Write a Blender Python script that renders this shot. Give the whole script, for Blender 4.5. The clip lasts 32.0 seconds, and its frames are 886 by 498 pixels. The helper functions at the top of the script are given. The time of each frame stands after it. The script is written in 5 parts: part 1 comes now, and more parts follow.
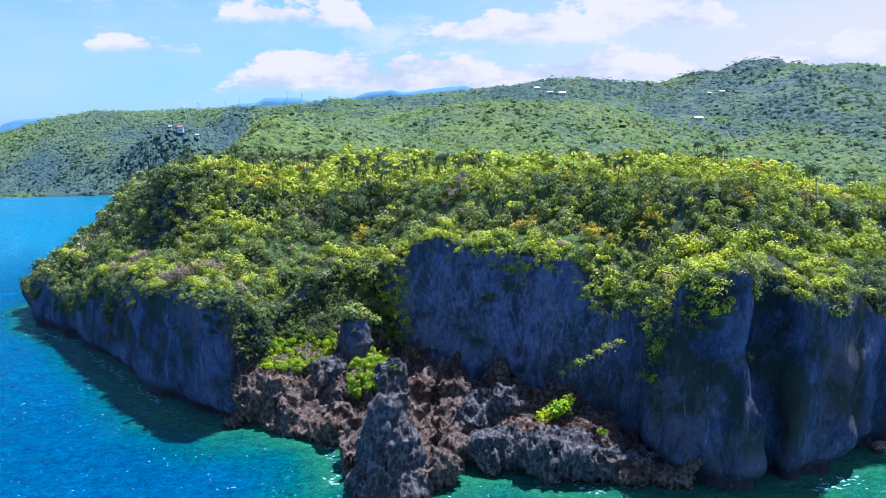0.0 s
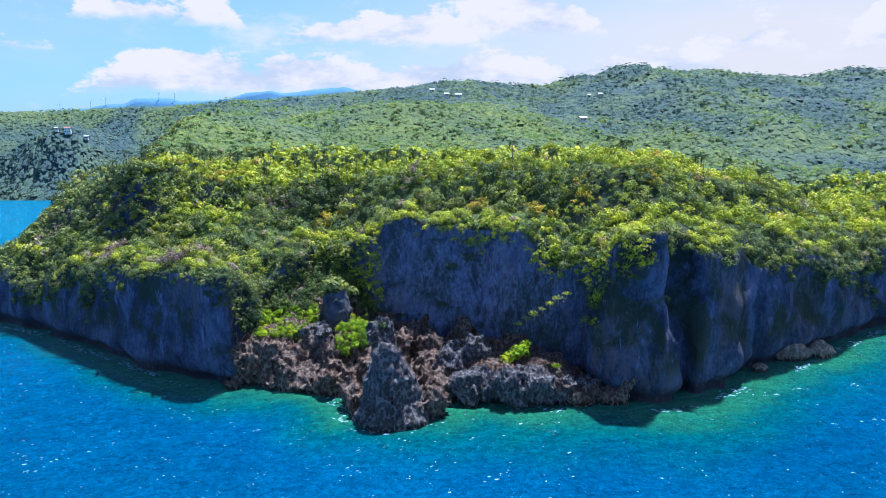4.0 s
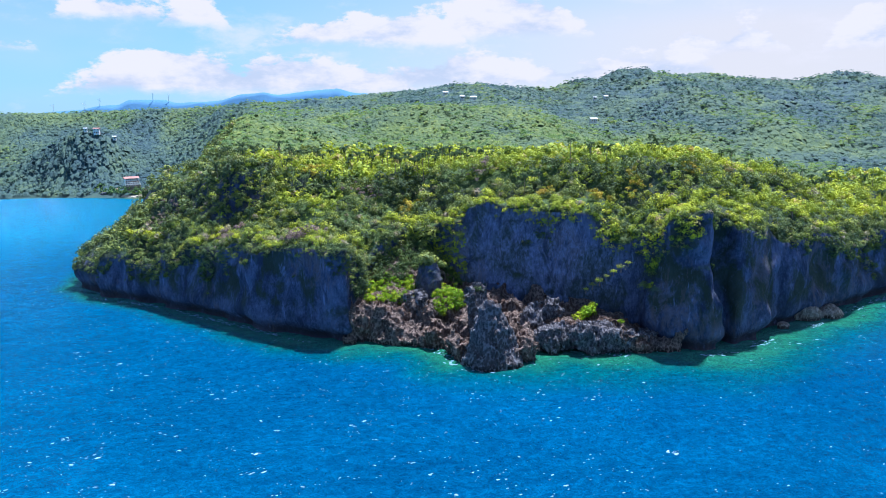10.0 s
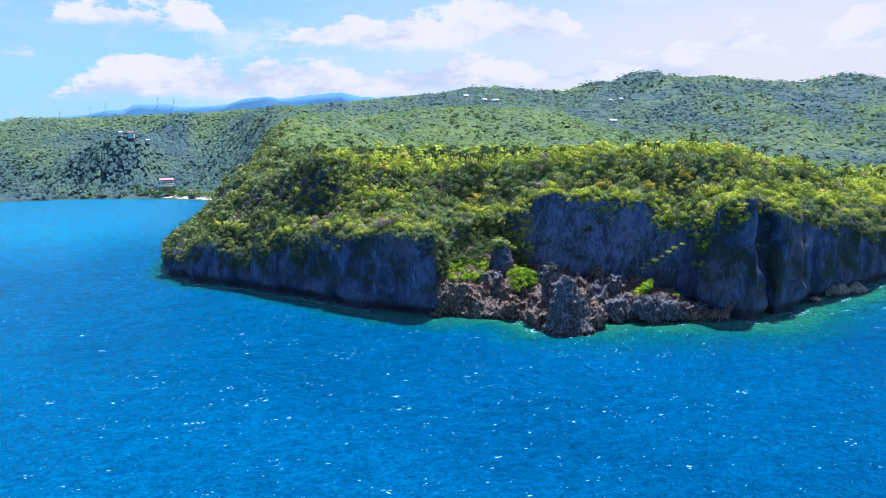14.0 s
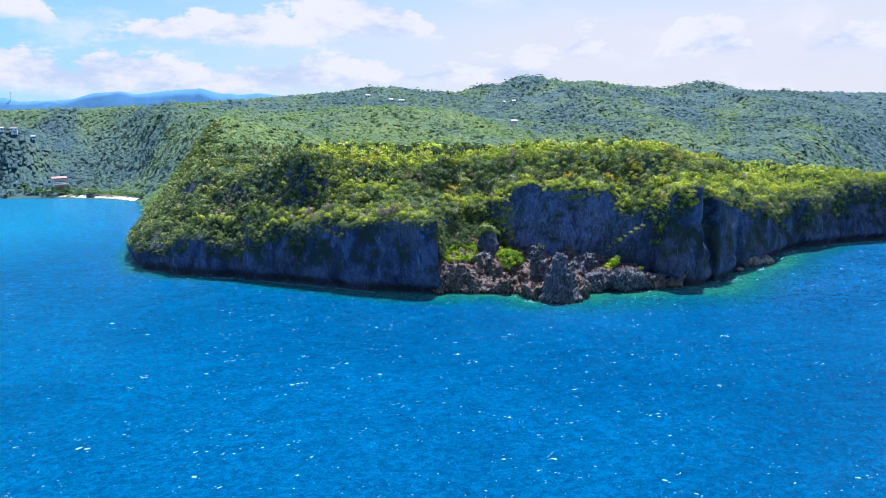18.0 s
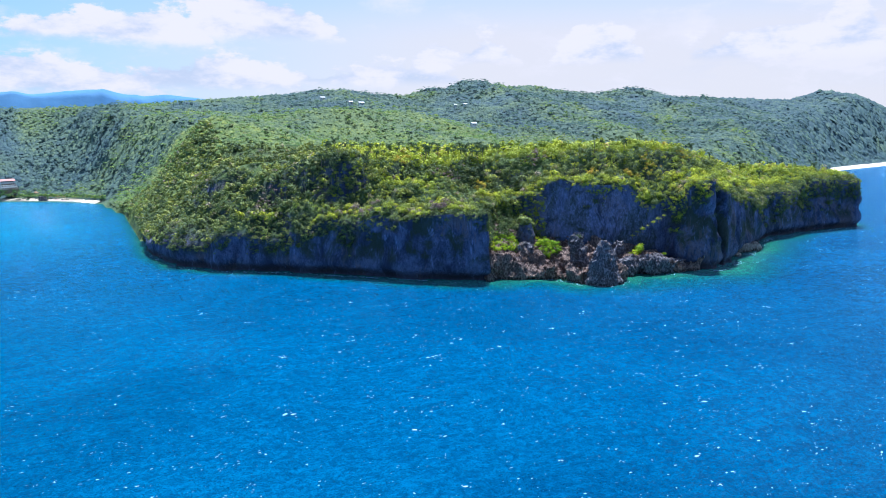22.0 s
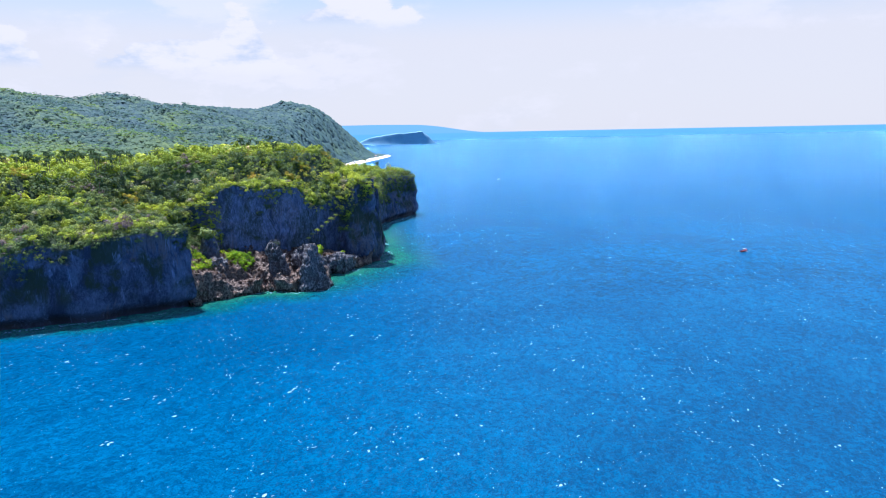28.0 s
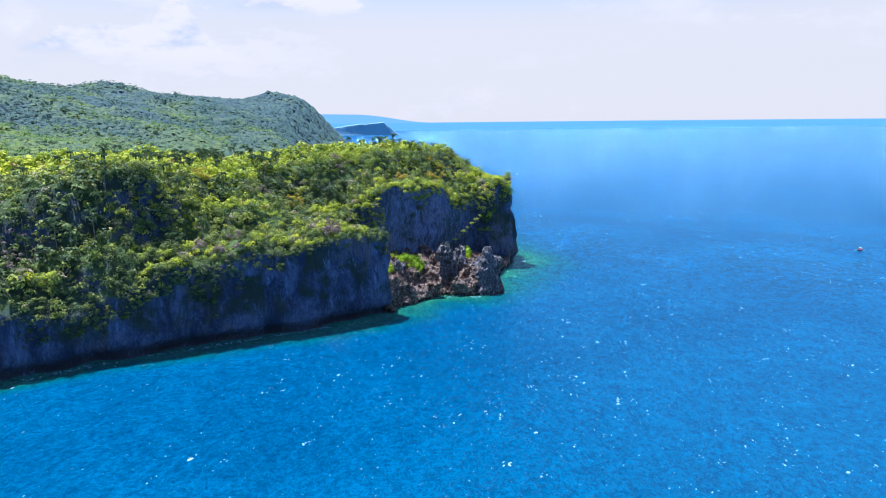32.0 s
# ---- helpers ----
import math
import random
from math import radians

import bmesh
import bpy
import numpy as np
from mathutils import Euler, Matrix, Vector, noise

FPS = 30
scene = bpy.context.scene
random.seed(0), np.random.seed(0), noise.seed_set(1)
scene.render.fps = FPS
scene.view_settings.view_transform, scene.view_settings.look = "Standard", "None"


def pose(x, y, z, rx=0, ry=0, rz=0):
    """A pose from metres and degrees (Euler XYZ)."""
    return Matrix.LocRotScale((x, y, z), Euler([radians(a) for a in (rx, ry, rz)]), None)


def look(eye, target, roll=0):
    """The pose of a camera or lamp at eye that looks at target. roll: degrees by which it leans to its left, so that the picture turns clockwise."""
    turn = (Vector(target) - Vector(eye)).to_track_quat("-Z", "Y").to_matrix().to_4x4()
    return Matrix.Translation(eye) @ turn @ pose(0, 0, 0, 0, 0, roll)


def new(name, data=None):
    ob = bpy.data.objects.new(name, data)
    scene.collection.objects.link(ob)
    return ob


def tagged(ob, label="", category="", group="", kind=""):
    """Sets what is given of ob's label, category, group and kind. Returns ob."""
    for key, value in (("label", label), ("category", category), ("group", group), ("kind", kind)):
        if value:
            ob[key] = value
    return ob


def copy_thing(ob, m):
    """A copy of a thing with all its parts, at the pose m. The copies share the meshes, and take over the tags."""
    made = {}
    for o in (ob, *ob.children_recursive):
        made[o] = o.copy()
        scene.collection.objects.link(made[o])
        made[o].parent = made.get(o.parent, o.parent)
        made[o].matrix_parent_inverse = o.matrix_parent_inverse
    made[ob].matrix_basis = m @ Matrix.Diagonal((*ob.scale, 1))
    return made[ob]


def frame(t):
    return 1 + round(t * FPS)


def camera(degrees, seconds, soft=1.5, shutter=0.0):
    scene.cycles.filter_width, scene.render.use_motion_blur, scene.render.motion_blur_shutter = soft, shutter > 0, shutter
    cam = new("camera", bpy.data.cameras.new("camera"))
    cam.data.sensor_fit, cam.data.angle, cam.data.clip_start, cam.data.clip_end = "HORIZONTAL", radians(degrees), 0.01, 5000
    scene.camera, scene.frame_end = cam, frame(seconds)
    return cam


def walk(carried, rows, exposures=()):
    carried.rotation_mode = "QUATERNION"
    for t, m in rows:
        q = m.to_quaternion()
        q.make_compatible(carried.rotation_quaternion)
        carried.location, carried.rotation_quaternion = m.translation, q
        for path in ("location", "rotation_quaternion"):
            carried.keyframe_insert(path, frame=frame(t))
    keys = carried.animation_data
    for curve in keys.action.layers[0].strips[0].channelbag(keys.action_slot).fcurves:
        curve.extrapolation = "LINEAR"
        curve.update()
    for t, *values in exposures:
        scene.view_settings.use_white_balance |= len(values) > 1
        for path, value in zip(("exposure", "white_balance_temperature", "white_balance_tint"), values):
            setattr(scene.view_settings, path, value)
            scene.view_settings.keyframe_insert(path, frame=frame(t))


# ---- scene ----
cam = camera(63.22, 32.0, 1.0)
PATH = [
    (0, (17.622, 4.821, 77.284), (17.53, 6.791, 76.948), -0.9),
    (0.5, (14.992, -0.215, 76.614), (14.94, 1.756, 76.277), -0.8),
    (1, (11.952, -4.907, 76.292), (11.943, -2.936, 75.955), -0.8),
    (1.5, (8.853, -9.378, 76.191), (8.886, -7.407, 75.853), -0.9),
    (2, (5.196, -13.91, 75.884), (5.274, -11.94, 75.547), -0.8),
    (2.5, (1.774, -18.053, 75.884), (1.895, -16.086, 75.546), -0.9),
    (3, (-1.917, -22.07, 76.044), (-1.752, -20.105, 75.706), -1.0),
    (3.5, (-5.287, -25.983, 76.207), (-5.081, -24.023, 75.868), -1.1),
    (4, (-8.639, -29.894, 76.251), (-8.403, -27.937, 75.913), -1.1),
    (4.5, (-11.94, -33.582, 76.271), (-11.683, -31.627, 75.934), -1.2),
    (5, (-15.145, -36.957, 76.287), (-14.877, -35.004, 75.951), -1.2),
    (5.5, (-18.218, -40.059, 76.313), (-17.945, -38.106, 75.977), -1.2),
    (6, (-21.137, -43.079, 76.42), (-20.866, -41.126, 76.084), -1.3),
    (6.5, (-24.349, -46.389, 76.379), (-24.076, -44.436, 76.045), -1.4),
    (7, (-27.494, -49.951, 76.358), (-27.222, -47.998, 76.025), -1.4),
    (7.5, (-31.082, -53.633, 76.337), (-30.811, -51.679, 76.004), -1.4),
    (8, (-34.389, -57.278, 76.486), (-34.117, -55.325, 76.153), -1.3),
    (8.5, (-37.809, -60.697, 76.358), (-37.538, -58.744, 76.024), -1.3),
    (9, (-40.949, -64.007, 76.318), (-40.677, -62.054, 75.983), -1.2),
    (9.5, (-44.213, -67.266, 76.259), (-43.941, -65.313, 75.925), -1.2),
    (10, (-47.57, -70.421, 76.269), (-47.299, -68.468, 75.934), -1.1),
    (10.5, (-50.819, -73.559, 76.088), (-50.548, -71.606, 75.753), -1.1),
    (11, (-54.17, -76.516, 75.805), (-53.9, -74.563, 75.471), -1.1),
    (11.5, (-57.444, -79.595, 75.704), (-57.174, -77.642, 75.369), -1.1),
    (12, (-61.337, -83.254, 75.674), (-61.069, -81.3, 75.34), -1.1),
    (12.5, (-66.273, -87.424, 75.625), (-66.003, -85.471, 75.292), -1.1),
    (13, (-71.615, -92.052, 75.508), (-71.343, -90.098, 75.176), -1.2),
    (13.5, (-77.292, -97.001, 75.535), (-77.019, -95.047, 75.206), -1.3),
    (14, (-83.819, -102.305, 75.645), (-83.543, -100.351, 75.318), -1.4),
    (14.5, (-91.57, -107.599, 75.982), (-91.238, -105.654, 75.656), -1.5),
    (15, (-99.809, -112.605, 76.192), (-99.354, -110.685, 75.864), -1.5),
    (15.5, (-108.547, -116.545, 76.29), (-107.964, -114.66, 75.959), -1.5),
    (16, (-117.18, -119.371, 76.294), (-116.558, -117.499, 75.962), -1.2),
    (16.5, (-125.833, -121.458, 76.301), (-125.191, -119.593, 75.97), -1.1),
    (17, (-134.601, -123.02, 76.331), (-133.952, -121.158, 76.0), -1.0),
    (17.5, (-143.52, -124.113, 76.401), (-142.868, -122.252, 76.068), -1.0),
    (18, (-152.513, -124.582, 76.585), (-151.86, -122.722, 76.248), -0.9),
    (18.5, (-161.451, -124.864, 76.508), (-160.796, -123.005, 76.17), -0.7),
    (19, (-170.43, -125.047, 76.408), (-169.774, -123.189, 76.066), -0.5),
    (19.5, (-179.764, -125.292, 76.232), (-179.108, -123.433, 75.891), -0.4),
    (20, (-189.973, -125.234, 75.987), (-189.319, -123.373, 75.651), -0.4),
    (20.5, (-201.27, -124.559, 75.692), (-200.617, -122.697, 75.361), -0.5),
    (21, (-211.534, -123.904, 75.635), (-210.849, -122.054, 75.303), -0.5),
    (21.5, (-220.253, -123.005, 75.67), (-219.455, -121.202, 75.338), -0.7),
    (22, (-227.286, -122.024, 75.716), (-226.394, -120.265, 75.385), -0.7),
    (22.5, (-233.231, -121.231, 75.775), (-232.231, -119.531, 75.444), -0.7),
    (23, (-239.657, -119.425, 75.889), (-238.534, -117.804, 75.556), -0.7),
    (23.5, (-246.879, -115.879, 75.95), (-245.619, -114.361, 75.616), -0.8),
    (24, (-254.34, -111.292, 75.816), (-252.932, -109.912, 75.478), -0.9),
    (24.5, (-260.813, -106.308, 75.421), (-259.263, -105.09, 75.086), -1.1),
    (25, (-266.465, -99.915, 74.883), (-264.778, -98.892, 74.556), -1.3),
    (25.5, (-272.261, -90.674, 74.399), (-270.454, -89.878, 74.078), -1.6),
    (26, (-277.71, -78.565, 74.041), (-275.872, -77.847, 73.718), -1.5),
    (26.5, (-282.853, -64.385, 73.722), (-281.0, -63.706, 73.399), -1.4),
    (27, (-287.777, -49.215, 73.432), (-285.919, -48.55, 73.109), -1.4),
    (27.5, (-292.523, -34.213, 73.188), (-290.664, -33.551, 72.863), -1.4),
    (28, (-296.995, -20.406, 73.104), (-295.136, -19.746, 72.776), -1.2),
    (28.5, (-302.0, -6.75, 73.027), (-300.138, -6.1, 72.7), -1.1),
    (29, (-307.789, 7.741, 72.893), (-305.922, 8.379, 72.567), -1.4),
    (29.5, (-313.646, 22.589, 72.82), (-311.774, 23.215, 72.496), -1.7),
    (30, (-318.321, 35.791, 72.79), (-316.447, 36.41, 72.463), -1.6),
    (30.5, (-322.24, 48.772, 73.276), (-320.365, 49.383, 72.943), -1.1),
    (31, (-326.723, 61.613, 74.667), (-324.846, 62.213, 74.326), -0.7),
    (31.5, (-327.907, 73.852, 77.175), (-326.022, 74.423, 76.826), -0.7),
    (32, (-325.483, 85.344, 79.809), (-323.581, 85.848, 79.453), -0.6),
]
# ---- light and exposure ----
EXPOSURE, KELVIN, TINT = 1.0, 5300.0, 17.0
SUN, SKY = 5.0, 0.066
HAZE, VEIL = (0.135, 0.345, 0.455), (0.455, 0.408, 0.355)
CLOUD_TOP, CLOUD_LOW = (0.475, 0.44, 0.405), (0.32, 0.345, 0.365)
FAR_COAST = (0.13, 0.28, 0.41)
SEA_FAR = (0.10, 0.27, 0.43)
SEA_GLOSS = 0.72
DEEP_A, DEEP_B = (0.002, 0.063, 0.168), (0.004, 0.086, 0.212)
BAY = (0.008, 0.185, 0.315)
SHALLOW_A, SHALLOW_B = (0.005, 0.098, 0.094), (0.024, 0.160, 0.084)
walk(cam, [(t, look(eye, target, roll)) for t, eye, target, roll in PATH], exposures=[(0.0, EXPOSURE, KELVIN, TINT), (32.0, EXPOSURE, KELVIN, TINT)])

# ---- world and sun ----
SUN_TO = Vector((0.30, 0.42, 1.25)).normalized()


def build_world():
    world = bpy.data.worlds.new("sky")
    scene.world = world
    world.use_nodes = True
    nt = world.node_tree
    nt.nodes.clear()
    N, L = nt.nodes.new, nt.links.new

    def math_node(op, a, b=None, clamp=False):
        n = N("ShaderNodeMath")
        n.operation, n.use_clamp = op, clamp
        for i, v in enumerate((a, b)):
            if v is None:
                continue
            if isinstance(v, (int, float)):
                n.inputs[i].default_value = v
            else:
                L(v, n.inputs[i])
        return n.outputs[0]

    def ramp(value, lo, hi):
        n = N("ShaderNodeMapRange")
        n.interpolation_type = "SMOOTHSTEP"
        L(value, n.inputs[0])
        n.inputs[1].default_value, n.inputs[2].default_value = lo, hi
        return n.outputs[0]

    def mixc(fac, a, b):
        n = N("ShaderNodeMix")
        n.data_type = "RGBA"
        for sock, v in ((n.inputs[0], fac), (n.inputs[6], a), (n.inputs[7], b)):
            if isinstance(v, (int, float)):
                sock.default_value = v
            elif isinstance(v, tuple):
                sock.default_value = (*v, 1)
            else:
                L(v, sock)
        return n.outputs[2]

    sky = N("ShaderNodeTexSky")
    sky.sky_type, sky.sun_disc = "NISHITA", False
    sky.sun_elevation = math.asin(SUN_TO.z)
    sky.sun_rotation = math.atan2(SUN_TO.x, SUN_TO.y)
    sky.air_density, sky.dust_density, sky.ozone_density = 1.0, 0.6, 2.0
    coord = N("ShaderNodeTexCoord").outputs["Generated"]
    sep = N("ShaderNodeSeparateXYZ")
    L(coord, sep.inputs[0])
    x, y, z = sep.outputs
    az = math_node("ARCTAN2", x, y)

    def noise_at(sx, sz, scale, detail, rough, off=0.0):
        comb = N("ShaderNodeCombineXYZ")
        L(math_node("MULTIPLY", az, sx), comb.inputs[0])
        L(math_node("MULTIPLY", z, sz), comb.inputs[1])
        comb.inputs[2].default_value = off
        n = N("ShaderNodeTexNoise")
        n.inputs["Scale"].default_value, n.inputs["Detail"].default_value, n.inputs["Roughness"].default_value = scale, detail, rough
        L(comb.outputs[0], n.inputs["Vector"])
        return n.outputs[0]

    billow = noise_at(1.0, 2.2, 9.0, 7.0, 0.62)
    broad = noise_at(1.0, 2.4, 2.6, 3.0, 0.5, 3.1)
    veil = noise_at(1.0, 3.0, 1.7, 4.0, 0.5, 7.7)
    wobble = math_node("MULTIPLY", math_node("SUBTRACT", billow, 0.47), 0.13)
    # a row of cumulus clouds: bearing, height of the foot, half width, height, all in radians
    bank = None
    for bear, foot, half, tall in CLOUDS:
        across = math_node("DIVIDE", math_node("SUBTRACT", az, bear), half * 1.25)
        dome = math_node("MULTIPLY", math_node("SUBTRACT", 1.0, math_node("MULTIPLY", across, across)), tall)
        top = math_node("SUBTRACT", math_node("ADD", dome, math_node("ADD", wobble, foot)), z)
        low = math_node("SUBTRACT", math_node("ADD", z, math_node("MULTIPLY", wobble, 0.25)), foot)
        one = math_node("MULTIPLY", ramp(top, 0.0, 0.010), ramp(low, -0.006, 0.010))
        bank = one if bank is None else math_node("MAXIMUM", bank, one)
    scatter = math_node("MULTIPLY", ramp(math_node("ADD", math_node("MULTIPLY", billow, 0.55), math_node("MULTIPLY", broad, 0.6)), 0.57, 0.72), 0.6)
    haze = ramp(z, 0.45, 0.0)
    # the veil of thin cloud lies over the north and east; the south is clear
    north = math_node("MULTIPLY", ramp(az, -1.6, -0.9), ramp(az, 2.6, 1.9))
    haze = math_node("MULTIPLY", haze, math_node("ADD", 0.35, math_node("MULTIPLY", north, 0.65)))
    right = ramp(math_node("ADD", az, math_node("MULTIPLY", z, -0.6)), -0.40, 0.50)
    thin = math_node("MULTIPLY", math_node("MAXIMUM", math_node("MULTIPLY", right, 0.92), math_node("MULTIPLY", ramp(veil, 0.42, 0.75), 0.40)), math_node("ADD", 0.45, math_node("MULTIPLY", ramp(z, 0.20, 0.11), 0.52)))
    thin = math_node("MULTIPLY", math_node("MULTIPLY", thin, north), ramp(z, 0.75, 0.30))
    scatter = math_node("MULTIPLY", scatter, math_node("MULTIPLY", north, ramp(z, 0.6, 0.25)))
    strength = N("ShaderNodeVectorMath")
    strength.operation = "SCALE"
    L(sky.outputs[0], strength.inputs[0])
    strength.inputs[3].default_value = SKY
    blue = strength.outputs[0]
    a = mixc(math_node("MULTIPLY", haze, 0.60), blue, HAZE)
    a = mixc(thin, a, VEIL)
    shade = ramp(math_node("ADD", billow, math_node("MULTIPLY", z, 0.6)), 0.42, 0.62)
    white = mixc(shade, CLOUD_LOW, CLOUD_TOP)
    a = mixc(scatter, a, white)
    a = mixc(bank, a, white)
    # a low hazy coast far off in the east
    hill = math_node("MULTIPLY", math_node("ADD", 0.0125, math_node("MULTIPLY", math_node("SUBTRACT", broad, 0.5), 0.012)), math_node("MULTIPLY", ramp(az, 1.30, 1.19), ramp(az, 0.80, 0.95)))
    a = mixc(ramp(math_node("SUBTRACT", math_node("SUBTRACT", hill, 0.0045), z), 0.0, 0.001), a, FAR_COAST)
    below = mixc(ramp(z, -0.004, -0.0065), a, SEA_FAR)
    bg = N("ShaderNodeBackground")
    L(below, bg.inputs[0])
    out = N("ShaderNodeOutputWorld")
    L(bg.outputs[0], out.inputs[0])


# bearing, foot, half width, height of the single clouds
CLOUDS = [
    (-0.20, 0.050, 0.11, 0.052), (-0.07, 0.048, 0.10, 0.050), (0.03, 0.046, 0.07, 0.034), (-0.27, 0.137, 0.065, 0.028), (-0.182, 0.133, 0.034, 0.032),
    (0.02, 0.111, 0.09, 0.034), (0.10, 0.108, 0.06, 0.046), (0.23, 0.116, 0.09, 0.060), (0.53, 0.087, 0.034, 0.030), (0.68, 0.083, 0.050, 0.048),
    (0.465, 0.086, 0.03, 0.028), (0.16, 0.052, 0.11, 0.046), (0.40, 0.058, 0.10, 0.030), (0.90, 0.082, 0.10, 0.042), (0.972, 0.088, 0.035, 0.060), (1.11, 0.138, 0.085, 0.036), (-0.42, 0.10, 0.05, 0.015), (0.33, 0.060, 0.07, 0.022),
]
build_world()
sun = new("sun", bpy.data.lights.new("sun", "SUN"))
sun.data.energy, sun.data.angle, sun.data.color = SUN, radians(0.53), (1.0, 0.95, 0.86)
sun.matrix_world = Matrix.Translation((0, 0, 400)) @ SUN_TO.to_track_quat("Z", "Y").to_matrix().to_4x4()


# ---- materials ----
class Nodes:
    """Short names for building one node material."""

    def __init__(self, name, rough=0.85):
        self.mat = bpy.data.materials.new(name)
        self.mat.use_nodes = True
        self.tree = self.mat.node_tree
        self.bsdf = self.tree.nodes["Principled BSDF"]
        self.bsdf.inputs["Roughness"].default_value = rough
        self.bsdf.inputs["Specular IOR Level"].default_value = 0.25

    def put(self, sock, v):
        if isinstance(v, bpy.types.NodeSocket):
            self.tree.links.new(v, sock)
        elif isinstance(v, tuple) and len(v) == 3 and sock.type == "RGBA":
            sock.default_value = (*v, 1)
        else:
            sock.default_value = v

    def node(self, kind, **inputs):
        n = self.tree.nodes.new(kind)
        for k, v in inputs.items():
            self.put(n.inputs[k.replace("_", " ")], v)
        return n

    def place(self, sx=1.0, sy=1.0, sz=1.0):
        g = self.tree.nodes.new("ShaderNodeNewGeometry")
        m = self.node("ShaderNodeMapping", Vector=g.outputs["Position"], Scale=(sx, sy, sz))
        return m.outputs[0]

    def noise(self, vec, scale, detail=4.0, rough=0.55, distort=0.0):
        return self.node("ShaderNodeTexNoise", Vector=vec, Scale=scale, Detail=detail, Roughness=rough, Distortion=distort).outputs[0]

    def range(self, v, lo, hi, a=0.0, b=1.0):
        n = self.node("ShaderNodeMapRange")
        n.interpolation_type = "SMOOTHSTEP"
        for i, q in enumerate((v, lo, hi, a, b)):
            self.put(n.inputs[i], q)
        return n.outputs[0]

    def math(self, op, a, b=0.0):
        n = self.tree.nodes.new("ShaderNodeMath")
        n.operation = op
        self.put(n.inputs[0], a), self.put(n.inputs[1], b)
        return n.outputs[0]

    def mix(self, fac, a, b, mode="MIX"):
        n = self.tree.nodes.new("ShaderNodeMix")
        n.data_type, n.blend_type = "RGBA", mode
        self.put(n.inputs[0], fac), self.put(n.inputs[6], a), self.put(n.inputs[7], b)
        return n.outputs[2]

    def bump(self, height, strength, distance):
        n = self.node("ShaderNodeBump", Height=height, Strength=strength, Distance=distance)
        self.put(self.bsdf.inputs["Normal"], n.outputs[0])

    def colour(self, c):
        self.put(self.bsdf.inputs["Base Color"], c)
        return self.mat


def normal_z(n):
    g = n.tree.nodes.new("ShaderNodeNewGeometry")
    s = n.node("ShaderNodeSeparateXYZ", Vector=g.outputs["Normal"])
    return s.outputs[2]


def height_z(n):
    g = n.tree.nodes.new("ShaderNodeNewGeometry")
    s = n.node("ShaderNodeSeparateXYZ", Vector=g.outputs["Position"])
    return s.outputs[2]


